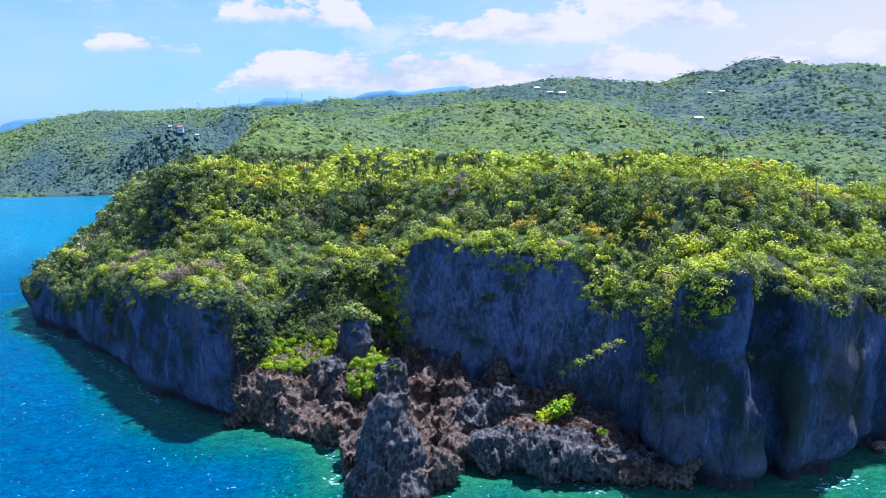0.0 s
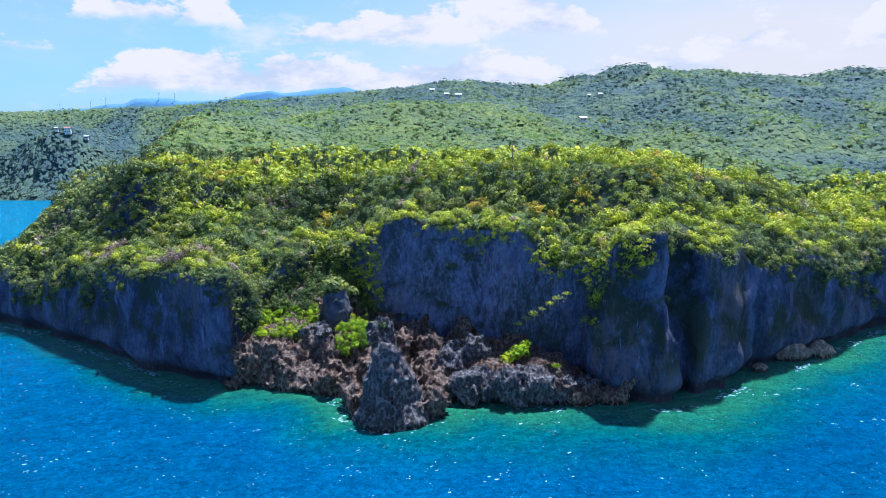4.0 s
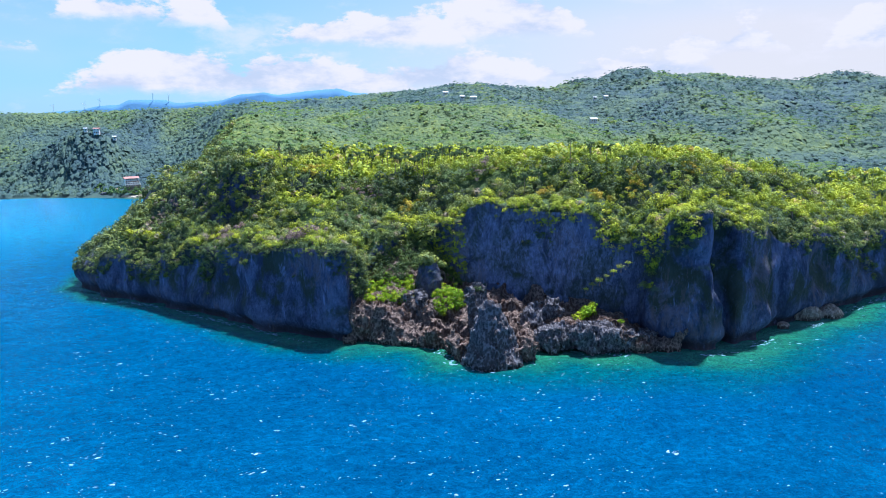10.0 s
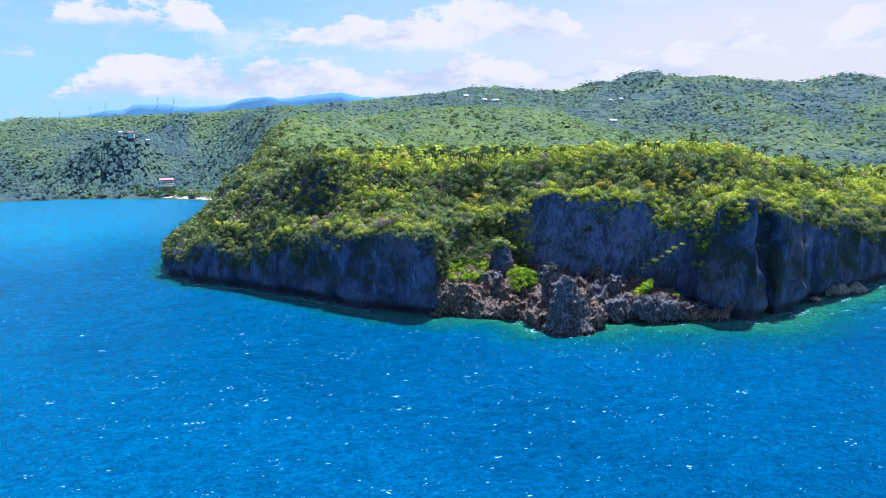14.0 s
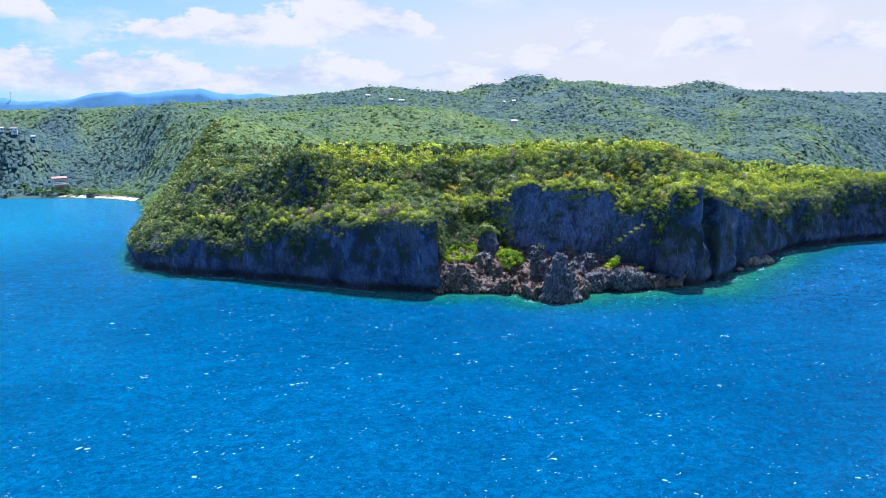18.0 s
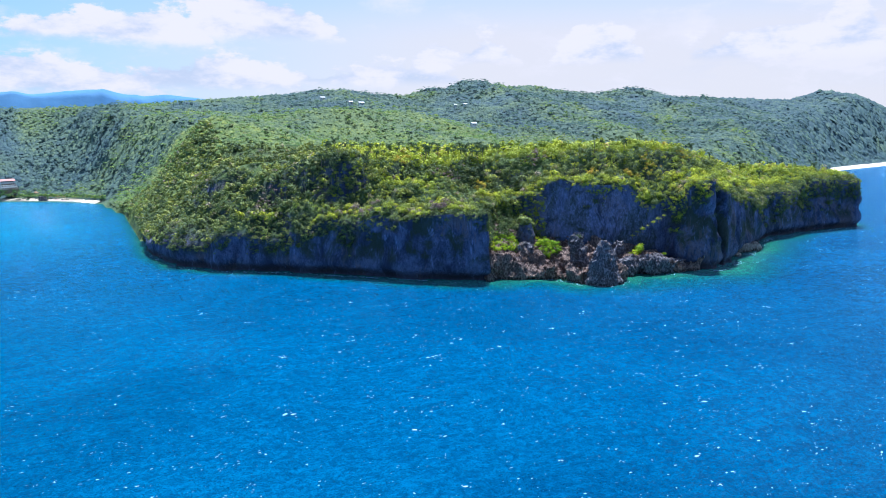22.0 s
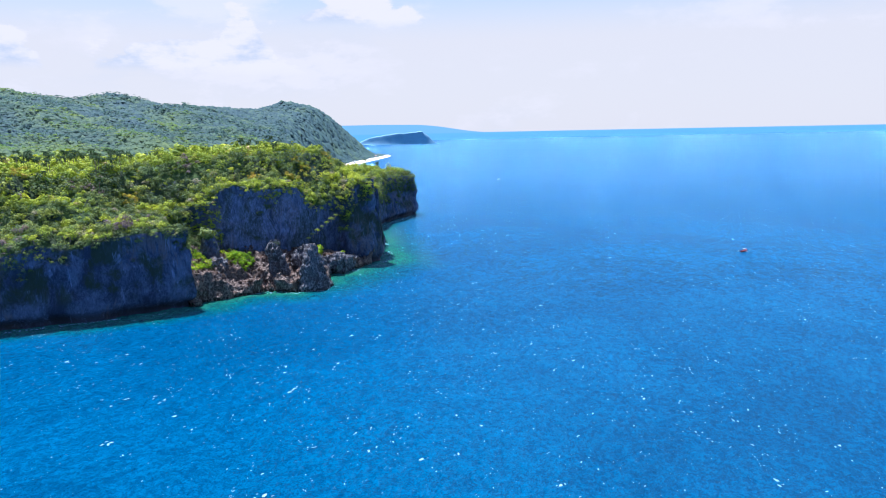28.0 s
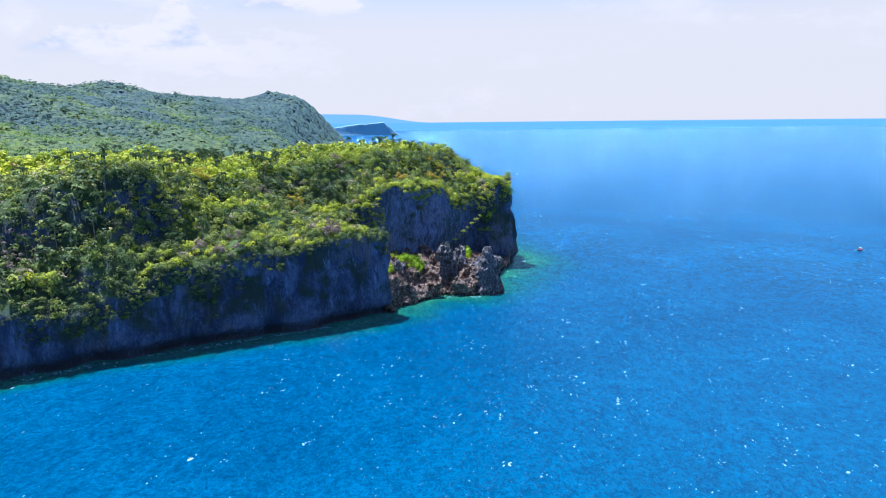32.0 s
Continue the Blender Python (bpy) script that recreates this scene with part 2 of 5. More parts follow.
def limestone(name, pale, dark, rust, green):
    n = Nodes(name, 0.9)
    streak = n.noise(n.place(1, 1, 0.45), 0.24, 6.0, 0.66, 1.6)
    grain = n.noise(n.place(1, 1, 0.6), 1.3, 8.0, 0.72, 0.3)
    blot = n.noise(n.place(1, 1, 0.55), 0.085, 5.0, 0.65, 0.8)
    broad = n.noise(n.place(1, 1, 0.5), 0.05, 4.0, 0.6)
    v = n.math("ADD", n.math("MULTIPLY", streak, 0.26), n.math("ADD", n.math("MULTIPLY", grain, 0.30), n.math("MULTIPLY", blot, 0.55)))
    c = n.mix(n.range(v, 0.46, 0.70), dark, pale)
    c = n.mix(n.range(n.math("MULTIPLY", broad, n.math("ADD", streak, 0.5)), 0.52, 0.64, 0.0, 0.6), c, rust)
    tide = n.math("ADD", height_z(n), n.math("MULTIPLY", grain, 2.0))
    c = n.mix(n.range(tide, 6.5, 2.4, 0.0, 0.75), c, (0.03, 0.026, 0.024))
    up = n.math("ADD", normal_z(n), n.math("MULTIPLY", n.math("SUBTRACT", grain, 0.5), 0.5))
    moss = n.math("MULTIPLY", n.range(up, 0.42, 0.75), n.range(height_z(n), 12.0, 24.0))
    c = n.mix(moss, c, green)
    patch = n.noise(n.place(1, 1, 0.7), 0.075, 6.0, 0.68, 0.5)
    c = n.mix(n.math("MULTIPLY", n.range(patch, 0.46, 0.58, 0.0, 0.85), n.range(height_z(n), 5.0, 12.0)), c, (0.028, 0.042, 0.020))
    fine = n.noise(n.place(1, 1, 0.50), 0.9, 7.0, 0.74, 0.9)
    c = n.mix(n.math("MULTIPLY", n.range(fine, 0.56, 0.70), n.range(broad, 0.42, 0.60, 0.05, 0.6)), c, pale)
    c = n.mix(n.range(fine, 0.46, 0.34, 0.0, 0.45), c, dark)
    # a paler, streaked patch on the high wall behind the cove
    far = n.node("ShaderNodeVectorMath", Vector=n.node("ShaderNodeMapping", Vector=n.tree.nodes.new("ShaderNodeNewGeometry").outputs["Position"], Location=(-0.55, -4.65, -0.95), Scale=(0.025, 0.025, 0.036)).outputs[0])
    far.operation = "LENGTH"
    pale_patch = n.range(n.math("ADD", far.outputs["Value"], n.math("MULTIPLY", n.math("SUBTRACT", blot, 0.5), 1.6)), 1.05, 0.55)
    runs = n.noise(n.place(1, 1, 0.16), 0.60, 5.0, 0.68, 0.8)
    c = n.mix(n.math("MULTIPLY", n.range(runs, 0.55, 0.68, 0.0, 0.55), n.math("MULTIPLY", n.range(blot, 0.46, 0.58), n.range(up, 0.5, 0.25))), c, tuple(min(1.0, v * 1.9) for v in pale))
    c = n.mix(n.math("MULTIPLY", n.range(runs, 0.44, 0.36, 0.0, 0.5), n.range(broad, 0.5, 0.6)), c, rust)
    c = n.mix(n.math("MULTIPLY", n.math("MULTIPLY", n.math("MULTIPLY", pale_patch, n.range(up, 0.5, 0.25)), n.range(streak, 0.36, 0.60, 0.25, 1.0)), n.range(fine, 0.40, 0.64, 0.15, 0.8)), c, tuple(min(1.0, v * 1.75) for v in pale))
    n.bump(n.math("ADD", n.math("MULTIPLY", streak, 0.4), n.math("ADD", grain, n.math("MULTIPLY", fine, 0.5))), 0.7, 1.1)
    return n.colour(c)


def karst(name, pale, dark, rust):
    n = Nodes(name, 0.9)
    g1 = n.noise(n.place(1, 1, 0.7), 1.1, 8.0, 0.75, 0.4)
    g2 = n.noise(n.place(1, 1, 0.6), 0.16, 4.0, 0.6)
    g3 = n.noise(n.place(1, 1, 0.8), 4.5, 6.0, 0.78)
    pit = n.node("ShaderNodeTexVoronoi", Vector=n.place(1, 1, 0.7), Scale=1.15).outputs[0]
    c = n.mix(n.range(n.math("ADD", n.math("MULTIPLY", g1, 0.6), n.math("MULTIPLY", g3, 0.4)), 0.40, 0.62), dark, pale)
    c = n.mix(n.range(g2, 0.44, 0.60, 0.0, 0.85), c, n.mix(n.range(g3, 0.3, 0.7), rust, dark))
    tide = n.math("ADD", height_z(n), n.math("MULTIPLY", g1, 2.0))
    c = n.mix(n.range(tide, 2.9, 1.6, 0.0, 0.8), c, (0.03, 0.024, 0.02))
    # relief shading put into the colour: darkened pits, highlighted raised edges
    c = n.mix(n.range(pit, 0.35, 0.08, 0.0, 0.18), c, dark)
    c = n.mix(n.range(n.math("ADD", pit, n.math("MULTIPLY", g3, 0.6)), 0.80, 1.05, 0.0, 0.75), c, tuple(min(1, v * 1.3) for v in pale))
    n.bump(n.math("ADD", n.math("ADD", g1, n.math("MULTIPLY", pit, 0.6)), n.math("MULTIPLY", g3, 1.3)), 1.0, 1.1)
    return n.colour(c)


def foliage(name, dark, mid, bright, dry, patch=0.09, spread=0.12):
    """Leaves: colour by patches of trees, by crown and by single leaf; light shines through."""
    n = Nodes(name, 0.6)
    n.bsdf.inputs["Specular IOR Level"].default_value = 0.08
    far = n.noise(n.place(), patch * 0.25, 3.0, 0.5)
    crown = n.noise(n.place(), patch, 2.0, 0.6)
    tree = n.noise(n.place(), patch * 3.2, 1.0, 0.5)
    isl = n.tree.nodes.new("ShaderNodeNewGeometry").outputs["Random Per Island"]
    tone = n.node("ShaderNodeAttribute")
    tone.attribute_name = "tone"
    tone = tone.outputs["Fac"]
    v = n.math("ADD", n.math("MULTIPLY", crown, 0.9), n.math("SUBTRACT", n.math("MULTIPLY", tree, 0.5), 0.2))
    v = n.math("ADD", v, n.math("MULTIPLY", n.math("SUBTRACT", tone, 0.5), 0.36))
    v = n.math("ADD", v, n.math("MULTIPLY", n.math("SUBTRACT", isl, 0.5), spread))
    v = n.math("ADD", v, n.math("MULTIPLY", n.math("SUBTRACT", far, 0.5), 0.5))
    c = n.mix(n.range(v, 0.26, 0.52), dark, mid)
    c = n.mix(n.range(v, 0.50, 0.80), c, bright)
    c = n.mix(n.math("MULTIPLY", n.range(n.math("ADD", tone, n.math("MULTIPLY", tree, 0.4)), 1.10, 1.16), n.range(crown, 0.42, 0.58, 0.0, 0.85)), c, dry)
    n.colour(c)
    trans = n.node("ShaderNodeBsdfTranslucent", Color=n.mix(0.5, c, bright))
    mixs = n.node("ShaderNodeMixShader", Fac=0.18)
    n.put(mixs.inputs[1], n.bsdf.outputs[0]), n.put(mixs.inputs[2], trans.outputs[0])
    n.put(n.tree.nodes["Material Output"].inputs[0], mixs.outputs[0])
    return n.mat


def woodland(name, hill, valley):
    """Far tree crowns: a haze-blue and a valley-green palette mixed, each dark, mid and bright, by patch and by single
    crown.
    """
    n = Nodes(name, 0.7)
    n.bsdf.inputs["Specular IOR Level"].default_value = 0.06
    patch = n.noise(n.place(), 0.022, 4.0, 0.6)
    tuft = n.noise(n.place(), 0.55, 4.0, 0.7)
    tone, share = (n.node("ShaderNodeAttribute") for _ in range(2))
    tone.attribute_name, share.attribute_name = "tone", "green_share"
    isl = n.tree.nodes.new("ShaderNodeNewGeometry").outputs["Random Per Island"]
    v = n.math("ADD", n.math("MULTIPLY", patch, 0.75), n.math("ADD", n.math("MULTIPLY", tone.outputs["Fac"], 0.36), n.math("MULTIPLY", n.math("SUBTRACT", tuft, 0.5), 1.0)))
    v = n.math("ADD", v, n.math("MULTIPLY", isl, 0.12))
    kinds = []
    for dark, middle, bright in (hill, valley):
        c = n.mix(n.range(v, 0.34, 0.64), dark, middle)
        kinds.append(n.mix(n.range(v, 0.62, 0.94), c, bright))
    n.bump(tuft, 0.6, 0.9)
    return n.colour(n.mix(share.outputs["Fac"], kinds[0], kinds[1]))


def plain(name, col, rough=0.8, vary=0.15, scale=3.0, metal=0.0):
    n = Nodes(name, rough)
    n.bsdf.inputs["Metallic"].default_value = metal
    g = n.noise(n.place(), scale, 4.0, 0.6)
    lo = tuple(v * (1 - vary) for v in col)
    hi = tuple(min(1.0, v * (1 + vary)) for v in col)
    n.bump(g, 0.3, 0.05)
    return n.colour(n.mix(g, lo, hi))


def sea_water():
    n = Nodes("sea_water", 1.0)
    depth = n.node("ShaderNodeAttribute")
    depth.attribute_name = "depth"
    d = depth.outputs["Fac"]
    wide = n.noise(n.place(), 0.012, 4.0, 0.6, 0.5)
    swell = n.noise(n.place(0.75, 1.0, 1.0), 0.20, 3.0, 0.6, 0.3)
    chop = n.noise(n.place(0.85, 1.0, 1.0), 0.62, 6.0, 0.74, 0.4)
    fine = n.noise(n.place(0.9, 1.0, 1.0), 2.1, 4.0, 0.7)
    c = n.mix(n.range(wide, 0.35, 0.65), DEEP_A, DEEP_B)
    dd = n.math("ADD", d, n.math("MULTIPLY", n.math("SUBTRACT", n.noise(n.place(), 0.05, 4.0, 0.6), 0.5), 0.45))
    # paler bay: shallow sand plus sky reflection put into the water colour
    bay = n.node("ShaderNodeAttribute")
    bay.attribute_name = "bay_paleness"
    c = n.mix(bay.outputs["Fac"], c, BAY)
    c = n.mix(n.range(dd, 0.75, 0.10), c, SHALLOW_A)
    c = n.mix(n.range(dd, 0.35, -0.02), c, SHALLOW_B)
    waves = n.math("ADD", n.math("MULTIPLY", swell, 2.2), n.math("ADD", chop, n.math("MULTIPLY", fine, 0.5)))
    # wave light and shade put into the colour: paler crests, darker troughs
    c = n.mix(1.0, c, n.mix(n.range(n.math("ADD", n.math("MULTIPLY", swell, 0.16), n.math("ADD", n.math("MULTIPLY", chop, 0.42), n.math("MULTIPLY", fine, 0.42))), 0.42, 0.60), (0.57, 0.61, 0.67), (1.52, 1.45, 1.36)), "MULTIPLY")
    n.bump(waves, 1.0, 4.0)
    bent = n.bsdf.inputs["Normal"].links[0].from_socket
    soft = n.node("ShaderNodeBump", Height=waves, Strength=0.6, Distance=1.6)
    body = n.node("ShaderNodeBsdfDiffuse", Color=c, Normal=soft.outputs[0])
    shine = n.node("ShaderNodeBsdfGlossy", Color=(0.34, 0.68, 1.0), Roughness=0.16, Normal=bent)
    fres = n.node("ShaderNodeFresnel", IOR=1.33, Normal=bent)
    level = n.node("ShaderNodeFresnel", IOR=1.33)
    fac = n.math("MINIMUM", n.math("ADD", n.math("MULTIPLY", level.outputs[0], SEA_GLOSS), n.math("MULTIPLY", fres.outputs[0], 0.75)), 0.52)
    mixs = n.node("ShaderNodeMixShader", Fac=fac)
    n.put(mixs.inputs[1], body.outputs[0]), n.put(mixs.inputs[2], shine.outputs[0])
    n.put(n.tree.nodes["Material Output"].inputs[0], mixs.outputs[0])
    return n.mat


# ---- plan of the land ----
# the shore, from the bay in the west round the headland to the long beach in the east
SHORE_WEST = [(-416, 866), (-331, 838), (-255, 790), (-204, 730), (-188, 600), (-188, 470), (-191, 352), (-183, 304), (-163, 278), (-132, 256), (-107, 231), (-85, 209), (-64, 188), (-46, 179)]
SHORE_COVE = [(-42, 189), (-34, 204), (-22, 213), (-9, 203), (3, 196), (20, 189), (38, 178), (52, 165), (60, 152), (72, 145), (79, 148), (81, 155), (84, 150), (99, 157), (112, 168), (132, 175), (146, 182), (178, 202), (229, 213), (287, 209)]
SHORE_EAST = [(298, 222), (296, 246), (330, 262), (385, 286), (380, 330), (430, 400), (600, 500), (760, 590), (900, 640), (1060, 672), (1320, 735), (1533, 787), (1700, 842), (1650, 950), (1450, 1150), (1300, 1900), (-1900, 1900), (-1900, 1250), (-800, 930), (-557, 850)]
SHORE = SHORE_WEST + SHORE_COVE + SHORE_EAST
# height of the bare rock above the sea along the shore: x, y, metres
RIM = [(-187, 430, 9), (-186, 350, 12), (-174, 296, 14), (-157, 273, 20), (-134, 254, 19), (-110, 228, 26), (-88, 206, 31), (-66, 185, 33), (-47, 177, 33), (-36, 200, 27), (-20, 215, 34),
       (-7, 202, 41), (2, 197, 51), (15, 191, 45), (32, 182, 42), (46, 170, 32), (53, 163, 32), (62, 151, 43), (71, 146, 47), (86, 151, 41), (99, 156, 40), (125, 171, 32), (150, 187, 28), (211, 209, 29), (250, 212, 35), (287, 212, 33), (370, 290, 27)]
# ground of the plateau: x, y, metres
GROUND = [(-160, 310, 36), (-135, 275, 48), (-112, 275, 57), (-90, 275, 63), (-62, 270, 59), (-58, 215, 42), (-75, 225, 44), (-30, 228, 45), (-72, 243, 45), (-98, 243, 42), (-22, 275, 56), (10, 270, 57), (38, 250, 61), (72, 235, 62),
          (105, 245, 61), (128, 250, 53), (150, 260, 45), (185, 260, 38), (225, 250, 41), (275, 240, 42), (350, 285, 30), (-130, 350, 60), (0, 340, 54), (100, 330, 48), (200, 330, 27), (320, 340, 24), (160, 300, 36)]
# foot of the rocks in the cove
COVE_RING = [(-47, 183), (-41, 187), (-34, 180), (-28, 176), (-20, 171), (-13, 163), (-10, 156), (8, 154), (13, 160), (30, 160), (44, 153), (54, 152), (62, 152), (56, 168), (38, 182), (20, 193), (3, 200), (-9, 208), (-20, 224), (-30, 214), (-40, 200)]
RIDGE_X = (-1900, -900, -710, -640, -560, -485, -437, -348, -323, -275, -193, -63, 65, 112, 152, 207, 254, 296, 322, 345, 366, 392, 411, 476, 550, 599, 640, 683, 741, 780, 958, 1074, 1110, 1146, 1180, 1232, 1327, 1431, 1549, 1660, 1800)
RIDGE_Z = (34, 51, 77, 94, 106, 105, 105, 107, 108, 109, 111, 119, 128, 134, 136, 129, 127, 139, 137, 148, 152, 149, 143, 142, 134, 130, 136, 143, 128, 126, 124, 121, 131, 141, 139, 134, 110, 84, 57, 14, 8)

LATTICE = np.random.default_rng(11).random((48, 48, 48)).astype(np.float32)


def vnoise(x, y, z):
    """Smooth noise from 0 to 1 at many places at once."""
    ix, iy, iz = np.floor(x).astype(np.int32), np.floor(y).astype(np.int32), np.floor(z).astype(np.int32)
    fx, fy, fz = x - ix, y - iy, z - iz
    fx, fy, fz = fx * fx * (3 - 2 * fx), fy * fy * (3 - 2 * fy), fz * fz * (3 - 2 * fz)
    ix, iy, iz = ix % 48, iy % 48, iz % 48
    jx, jy, jz = (ix + 1) % 48, (iy + 1) % 48, (iz + 1) % 48
    a = LATTICE[ix, iy, iz] * (1 - fx) + LATTICE[jx, iy, iz] * fx
    b = LATTICE[ix, jy, iz] * (1 - fx) + LATTICE[jx, jy, iz] * fx
    c = LATTICE[ix, iy, jz] * (1 - fx) + LATTICE[jx, iy, jz] * fx
    d = LATTICE[ix, jy, jz] * (1 - fx) + LATTICE[jx, jy, jz] * fx
    return (a * (1 - fy) + b * fy) * (1 - fz) + (c * (1 - fy) + d * fy) * fz


def fbm(x, y, z=0.0, octaves=3):
    x, y = np.asarray(x, float), np.asarray(y, float)
    z = np.zeros_like(x) + z
    total, amp, norm = 0.0, 1.0, 0.0
    for i in range(octaves):
        total = total + amp * vnoise(x * 2 ** i + 7.3 * i, y * 2 ** i + 3.1 * i, z * 2 ** i + 5.7 * i)
        norm += amp
        amp *= 0.5
    return total / norm


def step(a, b, v):
    t = np.clip((v - a) / (b - a), 0, 1)
    return t * t * (3 - 2 * t)


def inside_distance(x, y, ring):
    """Distance to a closed line: positive inside, negative outside."""
    x, y = np.asarray(x, float), np.asarray(y, float)
    best = np.full(x.shape, 1e18)
    odd = np.zeros(x.shape, bool)
    for (ax, ay), (bx, by) in zip(ring, ring[1:] + ring[:1]):
        ex, ey = bx - ax, by - ay
        u = np.clip(((x - ax) * ex + (y - ay) * ey) / (ex * ex + ey * ey), 0, 1)
        best = np.minimum(best, (x - ax - u * ex) ** 2 + (y - ay - u * ey) ** 2)
        cross = (ay > y) != (by > y)
        odd ^= cross & (x < ex * (y - ay) / (ey if ey else 1e-9) + ax)
    return np.where(odd, 1, -1) * np.sqrt(best)


def spread(x, y, marks, power):
    top, low = 0.0, 0.0
    for mx, my, mz in marks:
        w = ((x - mx) ** 2 + (y - my) ** 2 + 30.0) ** (-power / 2)
        top, low = top + w * mz, low + w
    return top / low


def bell(x, y, cx, cy, rx, ry, high):
    return high * np.exp(-((x - cx) / rx) ** 2 - ((y - cy) / ry) ** 2)


def mainland(x, y, d):
    ridge_y = 934 - np.where(x > 368, 0.085, 0.175) * (x - 368)
    ridge = np.interp(x, RIDGE_X, RIDGE_Z)
    u = np.clip((y - 330) / (ridge_y - 330), 0, 1.6)
    rise = np.where(u < 1, u ** 1.25, 1 - 1.1 * (u - 1))
    low = 46 + 8 * fbm(x / 130, y / 130, 2.0) - 27 * step(100, 230, x)
    h = low + (ridge - low) * rise
    h = h + (fbm(x / 95, y / 95, 0.5, 4) - 0.5) * 34 * np.sin(np.clip(u, 0, 1) * np.pi) ** 0.7
    h = h + bell(x, y, -118, 505, 70, 80, 26) + bell(x, y, 60, 620, 120, 60, 14)
    far_west = step(-80, -250, x) * step(470, 700, y)
    steep = 75 + -10 * step(500, 900, x) + 25 * step(600, 800, y) * (x > 0) + 120 * far_west
    sandy = np.maximum(step(820, 900, x), step(78, 45, np.abs(x + 262)) * step(700, 735, y))
    rise = step(-0.25 * (1 - sandy) * (1 - 0.9 * far_west), 1, (d - (12 + 12 * (x > 0)) * sandy) / steep)
    # the steep wooded hill with the house, west of the beach
    knoll = bell(x, y, -376, 907, 72, 52, 57) * step(-8, 62, d)
    return 1.5 - 1.1 * sandy + (h - 1.5) * rise + knoll


def headland(x, y, d):
    rim = spread(x, y, RIM, 5) - 4.0 * step(0.48, 0.70, fbm(x / 24, y / 24, 8.0, 2))
    g = spread(x, y, GROUND, 4) + (fbm(x / 14, y / 14, 1.0) - 0.5) * 4.0
    # a shoulder above the sea cliff, then a steep wooded bank up to the plateau
    shift = 10 * (fbm(x / 22, y / 22, 3.0, 2) - 0.5)
    return rim + (g - rim) * (0.42 * step(-3, 16, d) + 0.58 * step(17, 38, d + shift))


def land(x, y):
    d = inside_distance(x, y, SHORE)
    k = step(300, 400, y + 0.25 * np.abs(x - 60) * (x > 60))
    return np.where(k < 1, headland(x, y, d), 0) * (1 - k) + mainland(x, y, d) * k, d


def valley_part(x, y):
    return step(40, -40, y - (600 + 140 * (fbm(x / 120, y / 120, 5.0) - 0.5) - 0.25 * np.maximum(x - 150, 0) + 120 * np.exp(-((x - 40) / 160) ** 2))) * step(-420, -150, x) * step(560, 90, x + 60 * (fbm(x / 90, y / 90, 7.0) - 0.5))


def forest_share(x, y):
    """Share of clear valley green in the forest colour, from 0 to 1; the rest is haze-blue."""
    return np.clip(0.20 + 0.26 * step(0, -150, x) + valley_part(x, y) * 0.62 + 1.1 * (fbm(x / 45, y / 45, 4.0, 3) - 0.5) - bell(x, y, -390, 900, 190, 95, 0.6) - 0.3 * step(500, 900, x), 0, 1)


# ---- mesh helpers ----
def mesh_object(name, verts, faces, material, smooth=False, parent=None):
    """One mesh object out of arrays; faces all have the same number of corners."""
    verts, faces = np.asarray(verts, np.float32), np.asarray(faces, np.int32)
    me = bpy.data.meshes.new(name)
    n = faces.shape[1]
    me.vertices.add(len(verts))
    me.vertices.foreach_set("co", verts.ravel())
    me.loops.add(faces.size)
    me.loops.foreach_set("vertex_index", faces.ravel())
    me.polygons.add(len(faces))
    me.polygons.foreach_set("loop_start", np.arange(0, faces.size, n, dtype=np.int32))
    me.polygons.foreach_set("use_smooth", np.full(len(faces), smooth))
    me.update(calc_edges=True)
    me.materials.append(material)
    ob = new(name, me)
    if parent:
        ob.parent = parent
    return ob


def surface_nets(f, origin, pitch):
    """The skin of the solid f > 0 on a grid, as vertices and four-cornered faces."""
    s = f > 0
    count = sum(s[a:a + s.shape[0] - 1, b:b + s.shape[1] - 1, c:c + s.shape[2] - 1].astype(np.int8) for a in (0, 1) for b in (0, 1) for c in (0, 1))
    cell = np.argwhere((count > 0) & (count < 8))
    index = np.full(count.shape, -1, np.int32)
    index[tuple(cell.T)] = np.arange(len(cell))
    corners = [np.array((a, b, c)) for a in (0, 1) for b in (0, 1) for c in (0, 1)]
    value = [f[tuple((cell + c).T)] for c in corners]
    total, hits = np.zeros((len(cell), 3)), np.zeros(len(cell))
    for i in range(8):
        for j in range(i + 1, 8):
            if np.abs(corners[i] - corners[j]).sum() == 1:
                on = (value[i] > 0) != (value[j] > 0)
                t = value[i] / np.where(on, value[i] - value[j], 1)
                total += np.where(on[:, None], corners[i] + t[:, None] * (corners[j] - corners[i]), 0)
                hits += on
    verts = (cell + total / hits[:, None]) * pitch + origin
    faces = []
    for axis in range(3):
        b, c = (axis + 1) % 3, (axis + 2) % 3
        lo = [slice(None)] * 3
        hi = [slice(None)] * 3
        lo[axis], hi[axis] = slice(0, -1), slice(1, None)
        sl, sh = s[tuple(lo)], s[tuple(hi)]
        edge = np.argwhere(sl != sh)
        edge = edge[(edge[:, b] > 0) & (edge[:, c] > 0) & (edge[:, b] < s.shape[b] - 1) & (edge[:, c] < s.shape[c] - 1)]
        out = sl[tuple(edge.T)]
        quad = []
        for db, dc in ((1, 1), (0, 1), (0, 0), (1, 0)):
            e = edge.copy()
            e[:, b] -= db
            e[:, c] -= dc
            quad.append(index[tuple(e.T)])
        quad = np.stack(quad, -1)
        faces.append(np.where(out[:, None], quad, quad[:, ::-1]))
    return verts, np.concatenate(faces)


def grid3(lo, hi, pitch):
    axes = [np.arange(a, b + pitch, pitch) for a, b in zip(lo, hi)]
    return np.meshgrid(*axes, indexing="ij")


